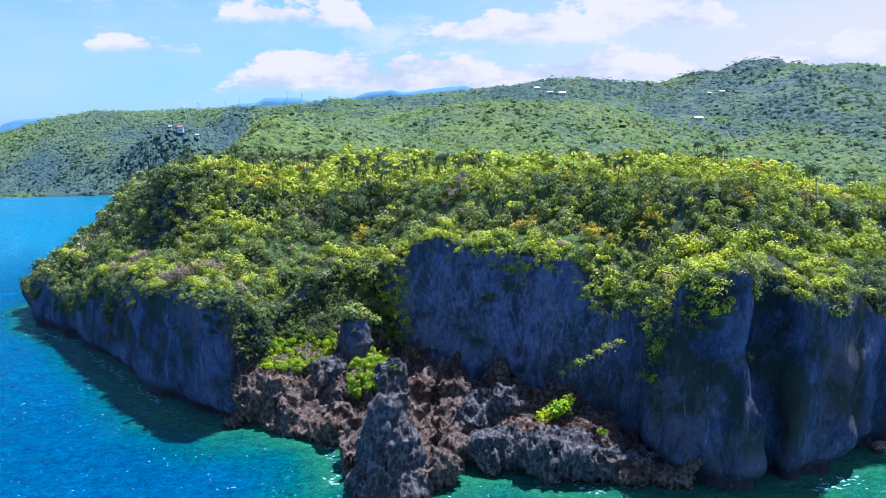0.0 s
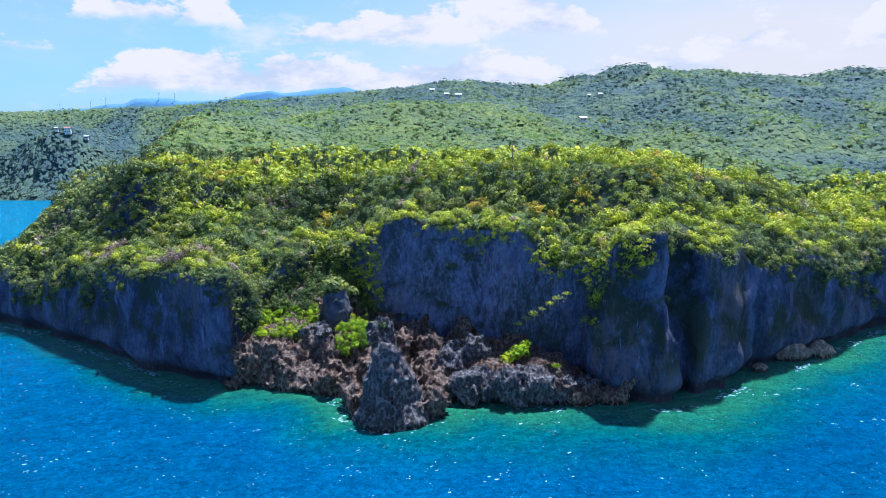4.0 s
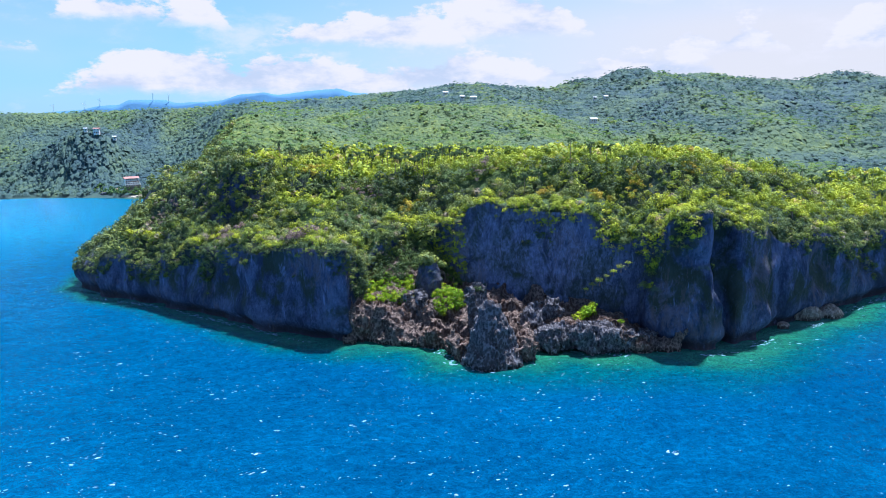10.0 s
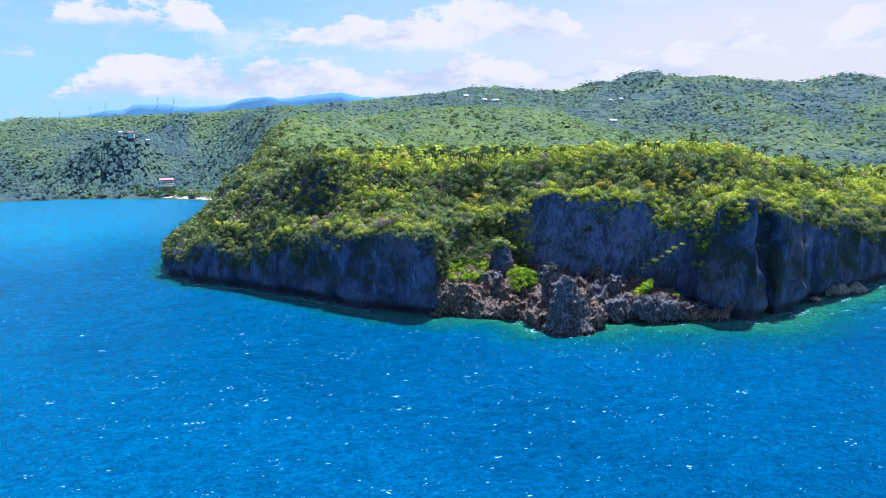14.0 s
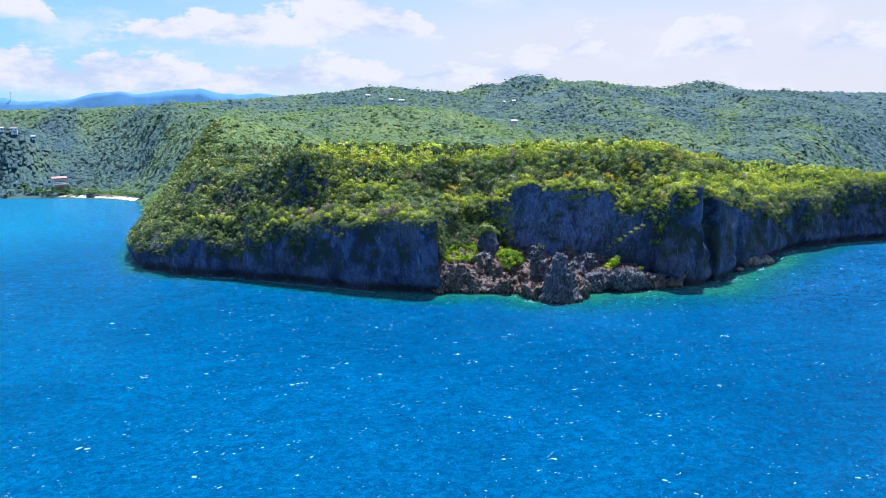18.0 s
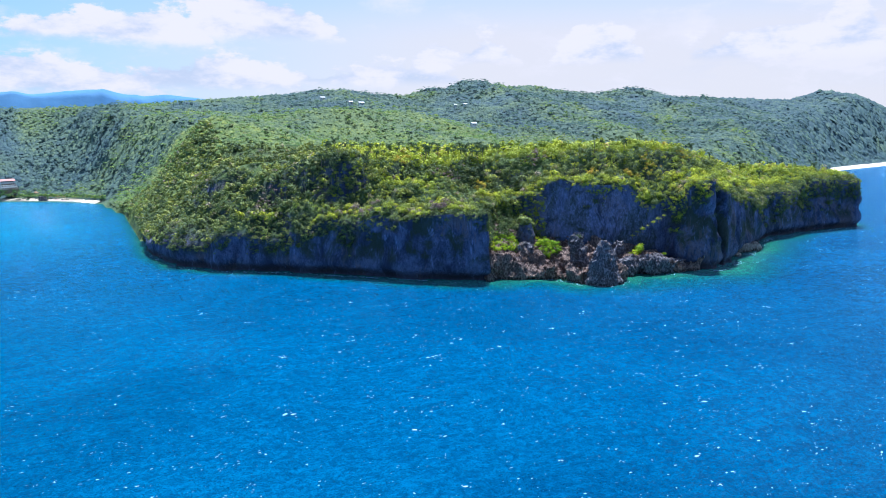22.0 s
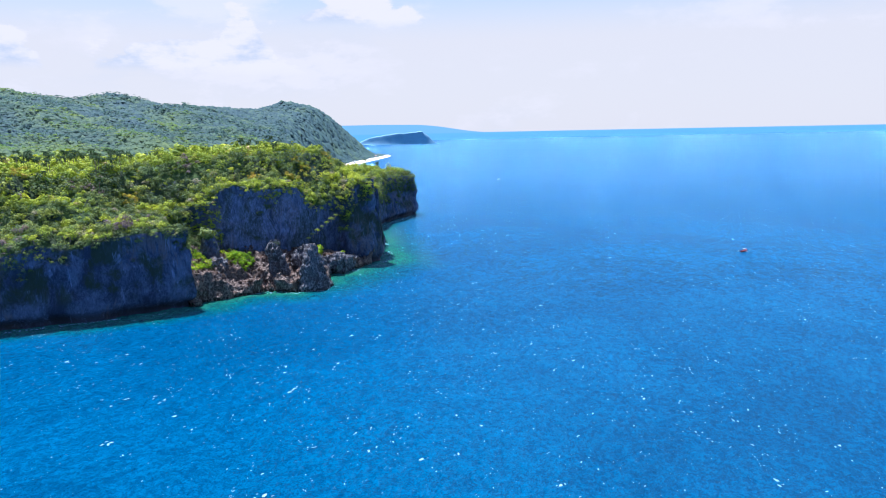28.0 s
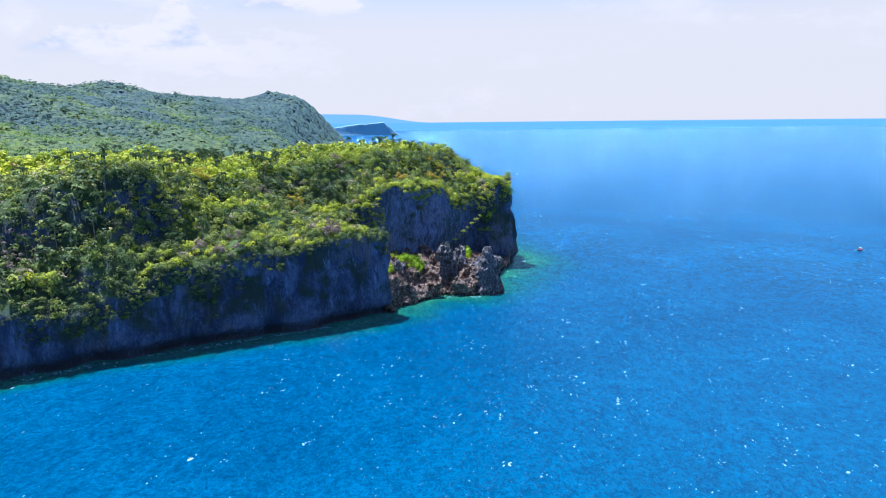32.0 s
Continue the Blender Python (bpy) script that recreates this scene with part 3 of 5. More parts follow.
def thing(name, label, category, group="", kind="", at=(0, 0, 0)):
    ob = new(name)
    ob.location = at
    return tagged(ob, label, category, group, kind)


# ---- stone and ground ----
# cliff colours include the dark blue of skylit shade, over grey limestone
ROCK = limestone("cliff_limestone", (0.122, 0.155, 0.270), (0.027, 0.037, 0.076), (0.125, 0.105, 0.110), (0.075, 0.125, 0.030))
KARST = karst("shore_karst", (0.350, 0.268, 0.222), (0.048, 0.038, 0.037), (0.25, 0.135, 0.085))
KARST_GREY = karst("stack_karst", (0.290, 0.285, 0.310), (0.046, 0.049, 0.066), (0.16, 0.13, 0.115))
KARST_PALE = karst("boulder_karst", (0.55, 0.47, 0.40), (0.24, 0.20, 0.17), (0.36, 0.25, 0.18))


# the first, bluer palette has the distance haze put into its colours
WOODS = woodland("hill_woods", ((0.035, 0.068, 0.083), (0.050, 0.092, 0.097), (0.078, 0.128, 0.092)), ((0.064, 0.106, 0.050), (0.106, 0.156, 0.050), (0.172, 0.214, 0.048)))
SAND = plain("coral_sand", (0.78, 0.70, 0.56), 0.9, 0.12, 0.4)


def build_headland():
    pitch = 1.15
    lo = (-206, 136, -4)
    x2 = np.arange(lo[0], 404, pitch)
    y2 = np.arange(lo[1], 420, pitch)
    z1 = np.arange(lo[2], 80, pitch)
    gx, gy = np.meshgrid(x2, y2, indexing="ij")
    h, d = land(gx, gy)
    wide = (fbm(gx / 17, gy / 17, 4.0, 2) - 0.5) * 7.0
    f = np.empty((len(x2), len(y2), len(z1)), np.float32)
    for k, z in enumerate(z1):
        notch = 2.6 * np.exp(-((z - 1.2) / 2.4) ** 2) - 1.2 * np.exp(-((z - 7) / 5.0) ** 2)
        side = (d - 1.8 - notch - 0.05 * z + wide * (0.35 + 0.65 * min(1, max(0, z / 14)))) * 0.95
        f[:, :, k] = np.minimum(side, (h - z) * 0.8)
    near = np.argwhere(np.abs(f) < 6.0)
    px, py, pz = x2[near[:, 0]], y2[near[:, 1]], z1[near[:, 2]]
    flute = (vnoise(px / 13, py / 13, pz / 26) - 0.5) * 4.2 + (vnoise(px / 5.0, py / 5.0, pz / 9) - 0.5) * 2.0 + (vnoise(px / 2.2, py / 2.2, pz / 5.0) - 0.5) * 0.9
    ledge = (vnoise(px / 15, py / 15, pz / 7.5) - 0.5) * 2.6 + (vnoise(px / 3.5, py / 3.5, pz / 3.0) - 0.5) * 1.3
    cliff = step(0, 8, h[near[:, 0], near[:, 1]] - pz)
    f[tuple(near.T)] += (flute + ledge) * (0.35 + 0.65 * cliff)
    verts, faces = surface_nets(f, np.array(lo), pitch)
    faces = faces[verts[faces, 2].max(1) > -2.2]
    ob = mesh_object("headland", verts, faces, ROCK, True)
    return tagged(ob, "grey limestone headland with sheer fluted sea cliffs", "headland", kind="structure")


HEADLAND = build_headland()


def build_mainland():
    xs = np.concatenate([np.arange(-1500, -520, 14), np.arange(-520, 700, 7), np.arange(700, 1760, 12)])
    ys = np.concatenate([np.arange(335, 1080, 7), np.arange(1080, 1500, 20)])
    gx, gy = np.meshgrid(xs, ys, indexing="ij")
    h, d = land(gx, gy)
    h = np.where(d < 0, np.maximum(-6, d * 0.25), h - np.where(gy < 425, 1.2 + 14 * step(24, 4, d), 0)) + (fbm(gx / 9, gy / 9, 3.0, 2) - 0.5) * 2 * step(4, 20, d) + (fbm(gx / 16, gy / 16, 2.0, 3) - 0.5) * (5.0 - 3.5 * step(100, 60, np.hypot(gx + 385, gy - 885))) * step(4, 20, d)
    nx, ny = len(xs), len(ys)
    i = np.arange(nx * ny).reshape(nx, ny)
    faces = np.stack([i[:-1, :-1], i[1:, :-1], i[1:, 1:], i[:-1, 1:]], -1).reshape(-1, 4)
    verts = np.stack([gx, gy, h], -1).reshape(-1, 3)
    keep = verts[faces, 2].max(1) > -4
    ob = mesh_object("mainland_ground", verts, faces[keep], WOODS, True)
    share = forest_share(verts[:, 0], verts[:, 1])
    for attr, value in (("tone", np.full(len(verts), 0.35)), ("green_share", share)):
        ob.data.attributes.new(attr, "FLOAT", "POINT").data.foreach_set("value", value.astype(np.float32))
    return tagged(ob, "forested hills rising inland behind the headland", "hills", kind="structure")


build_mainland()


def build_sea():
    ax = np.concatenate([-np.geomspace(9000, 460, 26), np.arange(-450, 480, 8.0), np.geomspace(490, 9000, 30)])
    ay = np.concatenate([-np.geomspace(9000, 310, 26), np.arange(-300, 460, 8.0), np.geomspace(470, 1000, 36), np.geomspace(1060, 9000, 14)])
    gx, gy = np.meshgrid(ax, ay, indexing="ij")
    nx, ny = len(ax), len(ay)
    i = np.arange(nx * ny).reshape(nx, ny)
    faces = np.stack([i[:-1, :-1], i[1:, :-1], i[1:, 1:], i[:-1, 1:]], -1).reshape(-1, 4)
    verts = np.stack([gx, gy, np.zeros_like(gx)], -1).reshape(-1, 3)
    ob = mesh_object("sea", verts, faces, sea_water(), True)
    d = -np.maximum(inside_distance(gx, gy, SHORE), inside_distance(gx, gy, COVE_RING)).ravel()
    # the sea bed falls away quickly under the cliffs and slowly off the cove and the eastern wall
    reef = 16 + 44 * np.exp(-(((verts[:, 0] - 28) / 70) ** 2)) + 30 * np.exp(-(((verts[:, 0] - 150) / 80) ** 2)) + 13 * np.exp(-(((verts[:, 0] + 90) / 60) ** 2))
    depth = np.clip(d / reef, 0, 1.5)
    # lightens the western water for both sandy bed and reflected sky
    bed = ob.data.attributes.new("bay_paleness", "FLOAT", "POINT")
    vx, vy = verts[:, 0], verts[:, 1]
    bed.data.foreach_set("value", (0.12 * step(0, -260, vx) * step(-160, 260, vy) + 0.80 * step(-140, -300, vx) * step(300, 540, vy)).astype(np.float32))
    at = ob.data.attributes.new("depth", "FLOAT", "POINT")
    at.data.foreach_set("value", depth.astype(np.float32))
    return tagged(ob, "blue open sea with small wind waves, turquoise along the cliffs", "sea", kind="structure")


build_sea()


# ---- rocks of the cove ----
def rock(name, label, centre, size, shape, material, pitch=0.6, rough=1.0, seed=0.0, sharp=1.0, group="shore rocks", kind=""):
    """A karst rock: shape(u, v, w) > 0 inside, in units of the half size, then eaten by noise."""
    lo = [c - s * 1.25 - 1.5 for c, s in zip(centre, size)]
    hi = [c + s * 1.25 + 1.5 for c, s in zip(centre, size)]
    lo[2] = max(lo[2], -2.5)
    x, y, z = grid3(lo, hi, pitch)
    u, v, w = (x - centre[0]) / size[0], (y - centre[1]) / size[1], (z - centre[2]) / size[2]
    f = shape(u, v, w) * min(size)
    big = (vnoise(x / 5 + seed, y / 5, z / 6) - 0.5) * 4.0
    mid = (0.22 - np.abs(vnoise(x / 2.3 + seed, y / 2.3, z / 3.4) - 0.5)) * 6.5
    small = (0.22 - np.abs(vnoise(x / 1.15, y / 1.15 + seed, z / 2.2) - 0.5)) * 5.2
    f = f + rough * (big + sharp * (mid - 0.6) + sharp * (small - 0.4) - 0.3)
    f[:, :, 0] = -1
    verts, faces = surface_nets(f, np.array(lo), pitch)
    ob = mesh_object(name, verts, faces, material, False)
    return tagged(ob, label, "rock", group, kind)


def cone_shape(top=0.15, power=1.0):
    return lambda u, v, w: np.minimum((top + (1 - top) * np.clip((1 - w) / 2, 0, 1) ** power) - np.sqrt(u * u + v * v), 1 - w)


def lump(u, v, w):
    return 1 - np.sqrt(u * u + v * v + w * w)


def block(u, v, w):
    return 1 - (np.abs(u) ** 4 + np.abs(v) ** 4 + np.abs(w) ** 4) ** 0.25


def cove_height(x, y):
    d = inside_distance(x, y, COVE_RING)
    west = step(10, -9, x)
    bank = np.minimum(2.0 + 0.75 * np.clip(y - (176 - 0.45 * np.abs(x + 22)), 0, 60), 12.5) * west + (2.0 + 0.28 * np.clip(y - 156, 0, 60)) * (1 - west)
    gully = 0.72 * np.clip(y - 193, 0, 40) * step(2, -12, x)
    return bank + gully, d


def build_cove():
    pitch = 0.68
    lo = (-50, 146, -2.5)
    x, y, z = grid3(lo, (66, 228, 46), pitch)
    h, d = cove_height(x[:, :, 0], y[:, :, 0])
    craggy = (vnoise(x / 6, y / 6, z / 7) - 0.5) * 6.5 + (0.22 - np.abs(vnoise(x / 2.6, y / 2.6, z / 3.6) - 0.5)) * 6.5 + (0.22 - np.abs(vnoise(x / 1.3, y / 1.3, z / 2.4) - 0.5)) * 5.4
    f = np.minimum(d[:, :, None], (h[:, :, None] - z) * 0.7) + craggy * np.clip(1.3 - (y - 186) / 24, 0.3, 1)
    f[:, :, 0] = -1
    verts, faces = surface_nets(f, np.array(lo), pitch)
    # loose lumps beside the apron are rocks of their own
    mark = np.arange(len(verts))
    while True:
        low = mark[faces].min(1)
        nxt = mark.copy()
        np.minimum.at(nxt, faces.ravel(), np.repeat(low, 4))
        nxt = nxt[nxt]
        if (nxt == mark).all():
            break
        mark = nxt
    names, count = np.unique(mark[faces[:, 0]], return_counts=True)
    main = names[count.argmax()]
    for name, n in zip(names, count):
        if name != main and n < 90:
            continue
        part_faces = faces[mark[faces[:, 0]] == name]
        used, back = np.unique(part_faces, return_inverse=True)
        if name == main:
            ob = mesh_object("cove_rock_apron", verts[used], back.reshape(-1, 4), KARST, False)
            tagged(ob, "brown jagged karst rock apron at the foot of the cliff", "rocks", kind="structure")
        elif verts[used, 2].min() < 0.5:
            ob = mesh_object("shore_rock", verts[used], back.reshape(-1, 4), KARST, False)
            tagged(ob, "small brown karst rock at the edge of the cove", "rock", "shore rocks")


build_cove()
rock("rock_spire", "pointed dark grey karst sea stack standing in the shallows", (-1.5, 150.0, 9.0), (11.0, 9.0, 12.4), cone_shape(0.20, 0.9), KARST_GREY, 0.45, 0.62, 3.0, 0.8)
rock("stack_shoulder", "brown jagged rock shoulder leaning on the sea stack", (6.0, 153, 2.5), (7, 6, 5.5), lump, KARST, 0.45, 0.8, 9.0)
rock("mossy_rock", "grey rock lump with a mossy top behind the stack", (-2.4, 168.5, 13), (3.8, 4.0, 7.6), block, KARST_GREY, 0.48, 0.7, 5.0)
rock("rock_pillar", "smooth grey limestone pillar with a bushy top", (-16.4, 197.0, 17.2), (6.0, 4.6, 9.2), cone_shape(0.62, 0.8), ROCK, 0.6, 0.45, 7.0, 0.5)
rock("rock_lump", "dark grey rock lump below the limestone pillar", (-22.5, 188.5, 10.5), (4.2, 4, 5.0), block, KARST_GREY, 0.48, 0.6, 8.0)
rock("leaning_crag", "long leaning grey crag with a pale crest", (19.5, 169, 8.6), (7.6, 3.6, 7.2), lambda u, v, w: 1 - np.sqrt(u * u + v * v + (w - 0.55 * u) ** 2 * 1.3), KARST_GREY, 0.48, 0.7, 12.0)
rock("jagged_boulder", "grey jagged boulder at the water's edge", (22.5, 160, 3.8), (7.5, 5.0, 5.2), lump, KARST_GREY, 0.45, 0.8, 15.0)
rock("rock_ledge", "long low grey karst ledge along the cliff foot", (41, 157, 3.2), (13.5, 5.2, 5.0), lambda u, v, w: block(u, v, w + 0.45 * u), KARST_GREY, 0.48, 0.85, 18.0)
rock("ledge_tip", "jagged end of the karst ledge with a pale foot", (51, 152.5, 1.4), (4.5, 3.0, 3.4), lump, KARST, 0.5, 0.6, 19.0)
rock("tan_boulder", "large tan boulder resting in shallow water", (129, 178, 1.6), (6.8, 4.4, 4.2), lump, KARST_PALE, 0.45, 0.55, 21.0, 0.6, "boulders")
rock("tan_boulder", "split tan boulder lying beside the large one", (139.5, 179.5, 1.0), (4.8, 3.6, 3.2), lump, KARST_PALE, 0.45, 0.5, 24.0, 0.6, "boulders")
rock("small_boulder", "small pale boulder off the cliff foot", (113, 169, 0.6), (2.6, 2.0, 2.1), lump, KARST_PALE, 0.4, 0.35, 27.0, 0.6, "boulders")


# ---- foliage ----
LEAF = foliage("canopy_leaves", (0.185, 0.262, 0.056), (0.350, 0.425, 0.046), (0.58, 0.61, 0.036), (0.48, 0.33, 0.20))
# darker leaf copy; on slopes and bluffs it puts shade into the colour
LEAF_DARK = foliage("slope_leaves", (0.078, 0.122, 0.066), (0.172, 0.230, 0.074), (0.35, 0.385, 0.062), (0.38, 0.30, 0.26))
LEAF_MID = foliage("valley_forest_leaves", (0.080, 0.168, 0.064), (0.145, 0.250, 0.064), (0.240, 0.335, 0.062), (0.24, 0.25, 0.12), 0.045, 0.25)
# blue added to these leaves stands in for haze over the hills
LEAF_FAR = foliage("hazy_hill_leaves", (0.055, 0.120, 0.120), (0.082, 0.160, 0.128), (0.122, 0.205, 0.110), (0.18, 0.23, 0.14), 0.035, 0.2)
LEAF_VIVID = foliage("creeper_leaves", (0.105, 0.22, 0.014), (0.29, 0.46, 0.018), (0.52, 0.60, 0.020), (0.54, 0.54, 0.03), 0.2)
# darkest leaf copy: shade low on the cliffs and in the gully, as colour
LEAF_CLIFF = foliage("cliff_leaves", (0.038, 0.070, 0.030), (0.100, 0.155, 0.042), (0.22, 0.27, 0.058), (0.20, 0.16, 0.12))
FROND = foliage("palm_frond", (0.040, 0.075, 0.030), (0.075, 0.125, 0.045), (0.14, 0.19, 0.07), (0.30, 0.24, 0.13), 0.2)
BARK = plain("bark", (0.22, 0.18, 0.14), 0.9, 0.35, 2.0)
RNG = np.random.default_rng(5)


def crown_shape(rng, leaves, size, clumps=8, low=-0.25):
    """One crown of radius 1: kite-shaped leaf sprays on uneven round clumps. Corner points (leaves x 4 x 3) and the heart of each leaf's clump."""
    centre = rng.normal(size=(clumps, 3))
    centre /= np.linalg.norm(centre, axis=1)[:, None]
    centre[:, 2] = np.maximum(centre[:, 2], low) * 0.85
    centre *= rng.uniform(0.28, 0.66, (clumps, 1))
    centre[0] = (0, 0, 0.30)
    girth = rng.uniform(0.34, 0.62, clumps)
    which = rng.choice(clumps, leaves, p=girth ** 2 / (girth ** 2).sum())
    out = rng.normal(size=(leaves, 3))
    out /= np.linalg.norm(out, axis=1)[:, None]
    out[:, 2] = np.abs(out[:, 2]) * np.where(rng.random(leaves) < 0.86, 1, -0.6)
    p = centre[which] + out * girth[which][:, None] * rng.uniform(0.85, 1.12, (leaves, 1))
    nrm = out * 1.0 + np.array((0, 0, 0.25)) + rng.normal(size=(leaves, 3)) * 0.30
    nrm /= np.linalg.norm(nrm, axis=1)[:, None]
    side = np.cross(nrm, rng.normal(size=(leaves, 3)))
    side /= np.linalg.norm(side, axis=1)[:, None]
    along = np.cross(nrm, side)
    s = rng.uniform(0.7, 1.25, (leaves, 1)) * size
    quads = np.stack([p - along * s, p + side * s * 0.66 - nrm * s * 0.12, p + along * s * 1.1 - nrm * s * 0.25, p - side * s * 0.66 - nrm * s * 0.12], 1)
    return quads, centre[which] - np.array((0, 0, 0.10))


def palm_shape(rng, fronds=9):
    quads = []
    for a in np.arange(fronds) * 2 * np.pi / fronds + rng.uniform(0, 1):
        e, q = rng.uniform(0.1, 0.5), np.array((np.cos(a), np.sin(a), 0))
        side = np.array((-np.sin(a), np.cos(a), 0)) * 0.13
        mid = q * 0.5 + np.array((0, 0, e * 0.7))
        tip = q * 1.0 + np.array((0, 0, e * 0.2 - 0.25))
        quads.append([(0, 0, 0), mid + side, tip, mid - side])
    return np.array(quads), np.tile((0, 0, -0.6), (fronds, 1))


def leaf_mesh(name, verts, heart, tone, material, parent=None, rounded=True):
    """Four-cornered leaf sprays, turned outward and softly shaded round the heart of their crown."""
    quad = verts.reshape(-1, 4, 3)
    nrm = np.cross(quad[:, 2] - quad[:, 0], quad[:, 1] - quad[:, 3])
    nrm /= np.linalg.norm(nrm, axis=1)[:, None] + 1e-9
    out = quad.mean(1) - heart.reshape(-1, 4, 3)[:, 0]
    out /= np.linalg.norm(out, axis=1)[:, None] + 1e-9
    flip = (nrm * out).sum(1) < 0
    nrm[flip] *= -1
    order = np.where(flip[:, None], np.array((0, 3, 2, 1)), np.array((0, 1, 2, 3)))
    # the cross product runs along the winding 0, 3, 2, 1
    order = order[:, ::-1]
    quad = np.take_along_axis(quad, order[:, :, None], axis=1)
    soft = np.repeat(nrm * 0.45 + out * 0.75, 4, axis=0)
    soft /= np.linalg.norm(soft, axis=1)[:, None]
    ob = mesh_object(name, quad.reshape(-1, 3), np.arange(len(verts)).reshape(-1, 4), material, rounded, parent)
    at = ob.data.attributes.new("tone", "FLOAT", "POINT")
    at.data.foreach_set("value", np.asarray(tone, np.float32))
    if not rounded:
        return ob
    at = ob.data.attributes.new("custom_normal", "FLOAT_VECTOR", "POINT")
    at.data.foreach_set("vector", soft.astype(np.float32).ravel())
    return ob


def scatter_crowns(name, label, places, radii, shapes, material, squash=(0.8, 1.1), rounded=True):
    """Joins one turned and scaled crown a place into one mesh."""
    pick, turn = RNG.integers(0, len(shapes), len(places)), RNG.uniform(0, 2 * np.pi, len(places))
    tall = RNG.uniform(*squash, len(places))
    tone = RNG.random(len(places))
    parts, hearts, tones = [], [], []
    for k, shape in enumerate(shapes):
        on = pick == k
        c, s = np.cos(turn[on])[:, None, None], np.sin(turn[on])[:, None, None]
        r = radii[on][:, None, None]
        quads, core = shape
        q = quads[None]
        parts.append(np.stack([(q[..., 0] * c - q[..., 1] * s) * r, (q[..., 0] * s + q[..., 1] * c) * r, q[..., 2] * r * tall[on][:, None, None]], -1) + places[on][:, None, None, :])
        c2, s2, r2 = c[:, :, 0], s[:, :, 0], r[:, :, 0]
        heart = np.stack([(core[None, :, 0] * c2 - core[None, :, 1] * s2) * r2, (core[None, :, 0] * s2 + core[None, :, 1] * c2) * r2, core[None, :, 2] * r2 * tall[on][:, None]], -1) + places[on][:, None, :]
        hearts.append(np.repeat(heart.reshape(-1, 3), 4, axis=0))
        tones.append(np.repeat(tone[on], len(quads) * 4))
    verts = np.concatenate([p.reshape(-1, 3) for p in parts])
    ob = leaf_mesh(name, verts, np.concatenate(hearts), np.concatenate(tones), material, None, rounded)
    return tagged(ob, label, "vegetation", kind="stuff")


def face_places(ob):
    me = ob.data
    n = len(me.polygons)
    mid, nor, area = np.empty(n * 3, np.float32), np.empty(n * 3, np.float32), np.empty(n, np.float32)
    me.polygons.foreach_get("center", mid)
    me.polygons.foreach_get("normal", nor)
    me.polygons.foreach_get("area", area)
    return mid.reshape(-1, 3).astype(float), nor.reshape(-1, 3), area


mid, nor, area = face_places(HEADLAND)
shore = inside_distance(mid[:, 0], mid[:, 1], SHORE)
front = (mid[:, 1] < 318) & (mid[:, 0] < 300)
brow = spread(mid[:, 0], mid[:, 1], RIM, 5)
gully = (mid[:, 0] > -48) & (mid[:, 0] < -1) & (mid[:, 1] > 184) & (mid[:, 1] < 250) & (mid[:, 2] > 11 + 0.25 * np.abs(mid[:, 0] + 30)) & (nor[:, 2] > -0.25)
bank = (shore > 8) & (mid[:, 2] > 20) & (nor[:, 2] > 0.0)
green = gully | bank | (nor[:, 2] > 0.42) & (mid[:, 2] > 7) & (shore > 0.2) & ((mid[:, 2] > brow - 14 + 8 * step(-85, -120, mid[:, 0]) + 7 * step(70, 100, mid[:, 0])) | (shore > 9))
chance = RNG.random(len(mid))
lumpy = fbm(mid[:, 0] / 9, mid[:, 1] / 9, 6.0, 2)
SHAPES = [crown_shape(RNG, 110, 0.125, 6) for _ in range(14)]
SMALL_SHAPES = [crown_shape(RNG, 30, 0.25, 5) for _ in range(10)]
FINE_SHAPES = [crown_shape(RNG, 62, 0.145, 6) for _ in range(10)]
PLAIN_SHAPES = [crown_shape(RNG, 44, 0.20, 5) for _ in range(12)]
REAR_SHAPES = [crown_shape(RNG, 26, 0.28, 6) for _ in range(10)]
PALM_SHAPES = [palm_shape(RNG) for _ in range(6)]


def lifted(sel, radii, rise):
    p = mid[sel].copy()
    p += nor[sel] * radii[:, None] * 0.35
    p[:, 2] += radii * rise + (lumpy[sel] - 0.5) * 5.0 * step(2, 14, shore[sel])
    return p


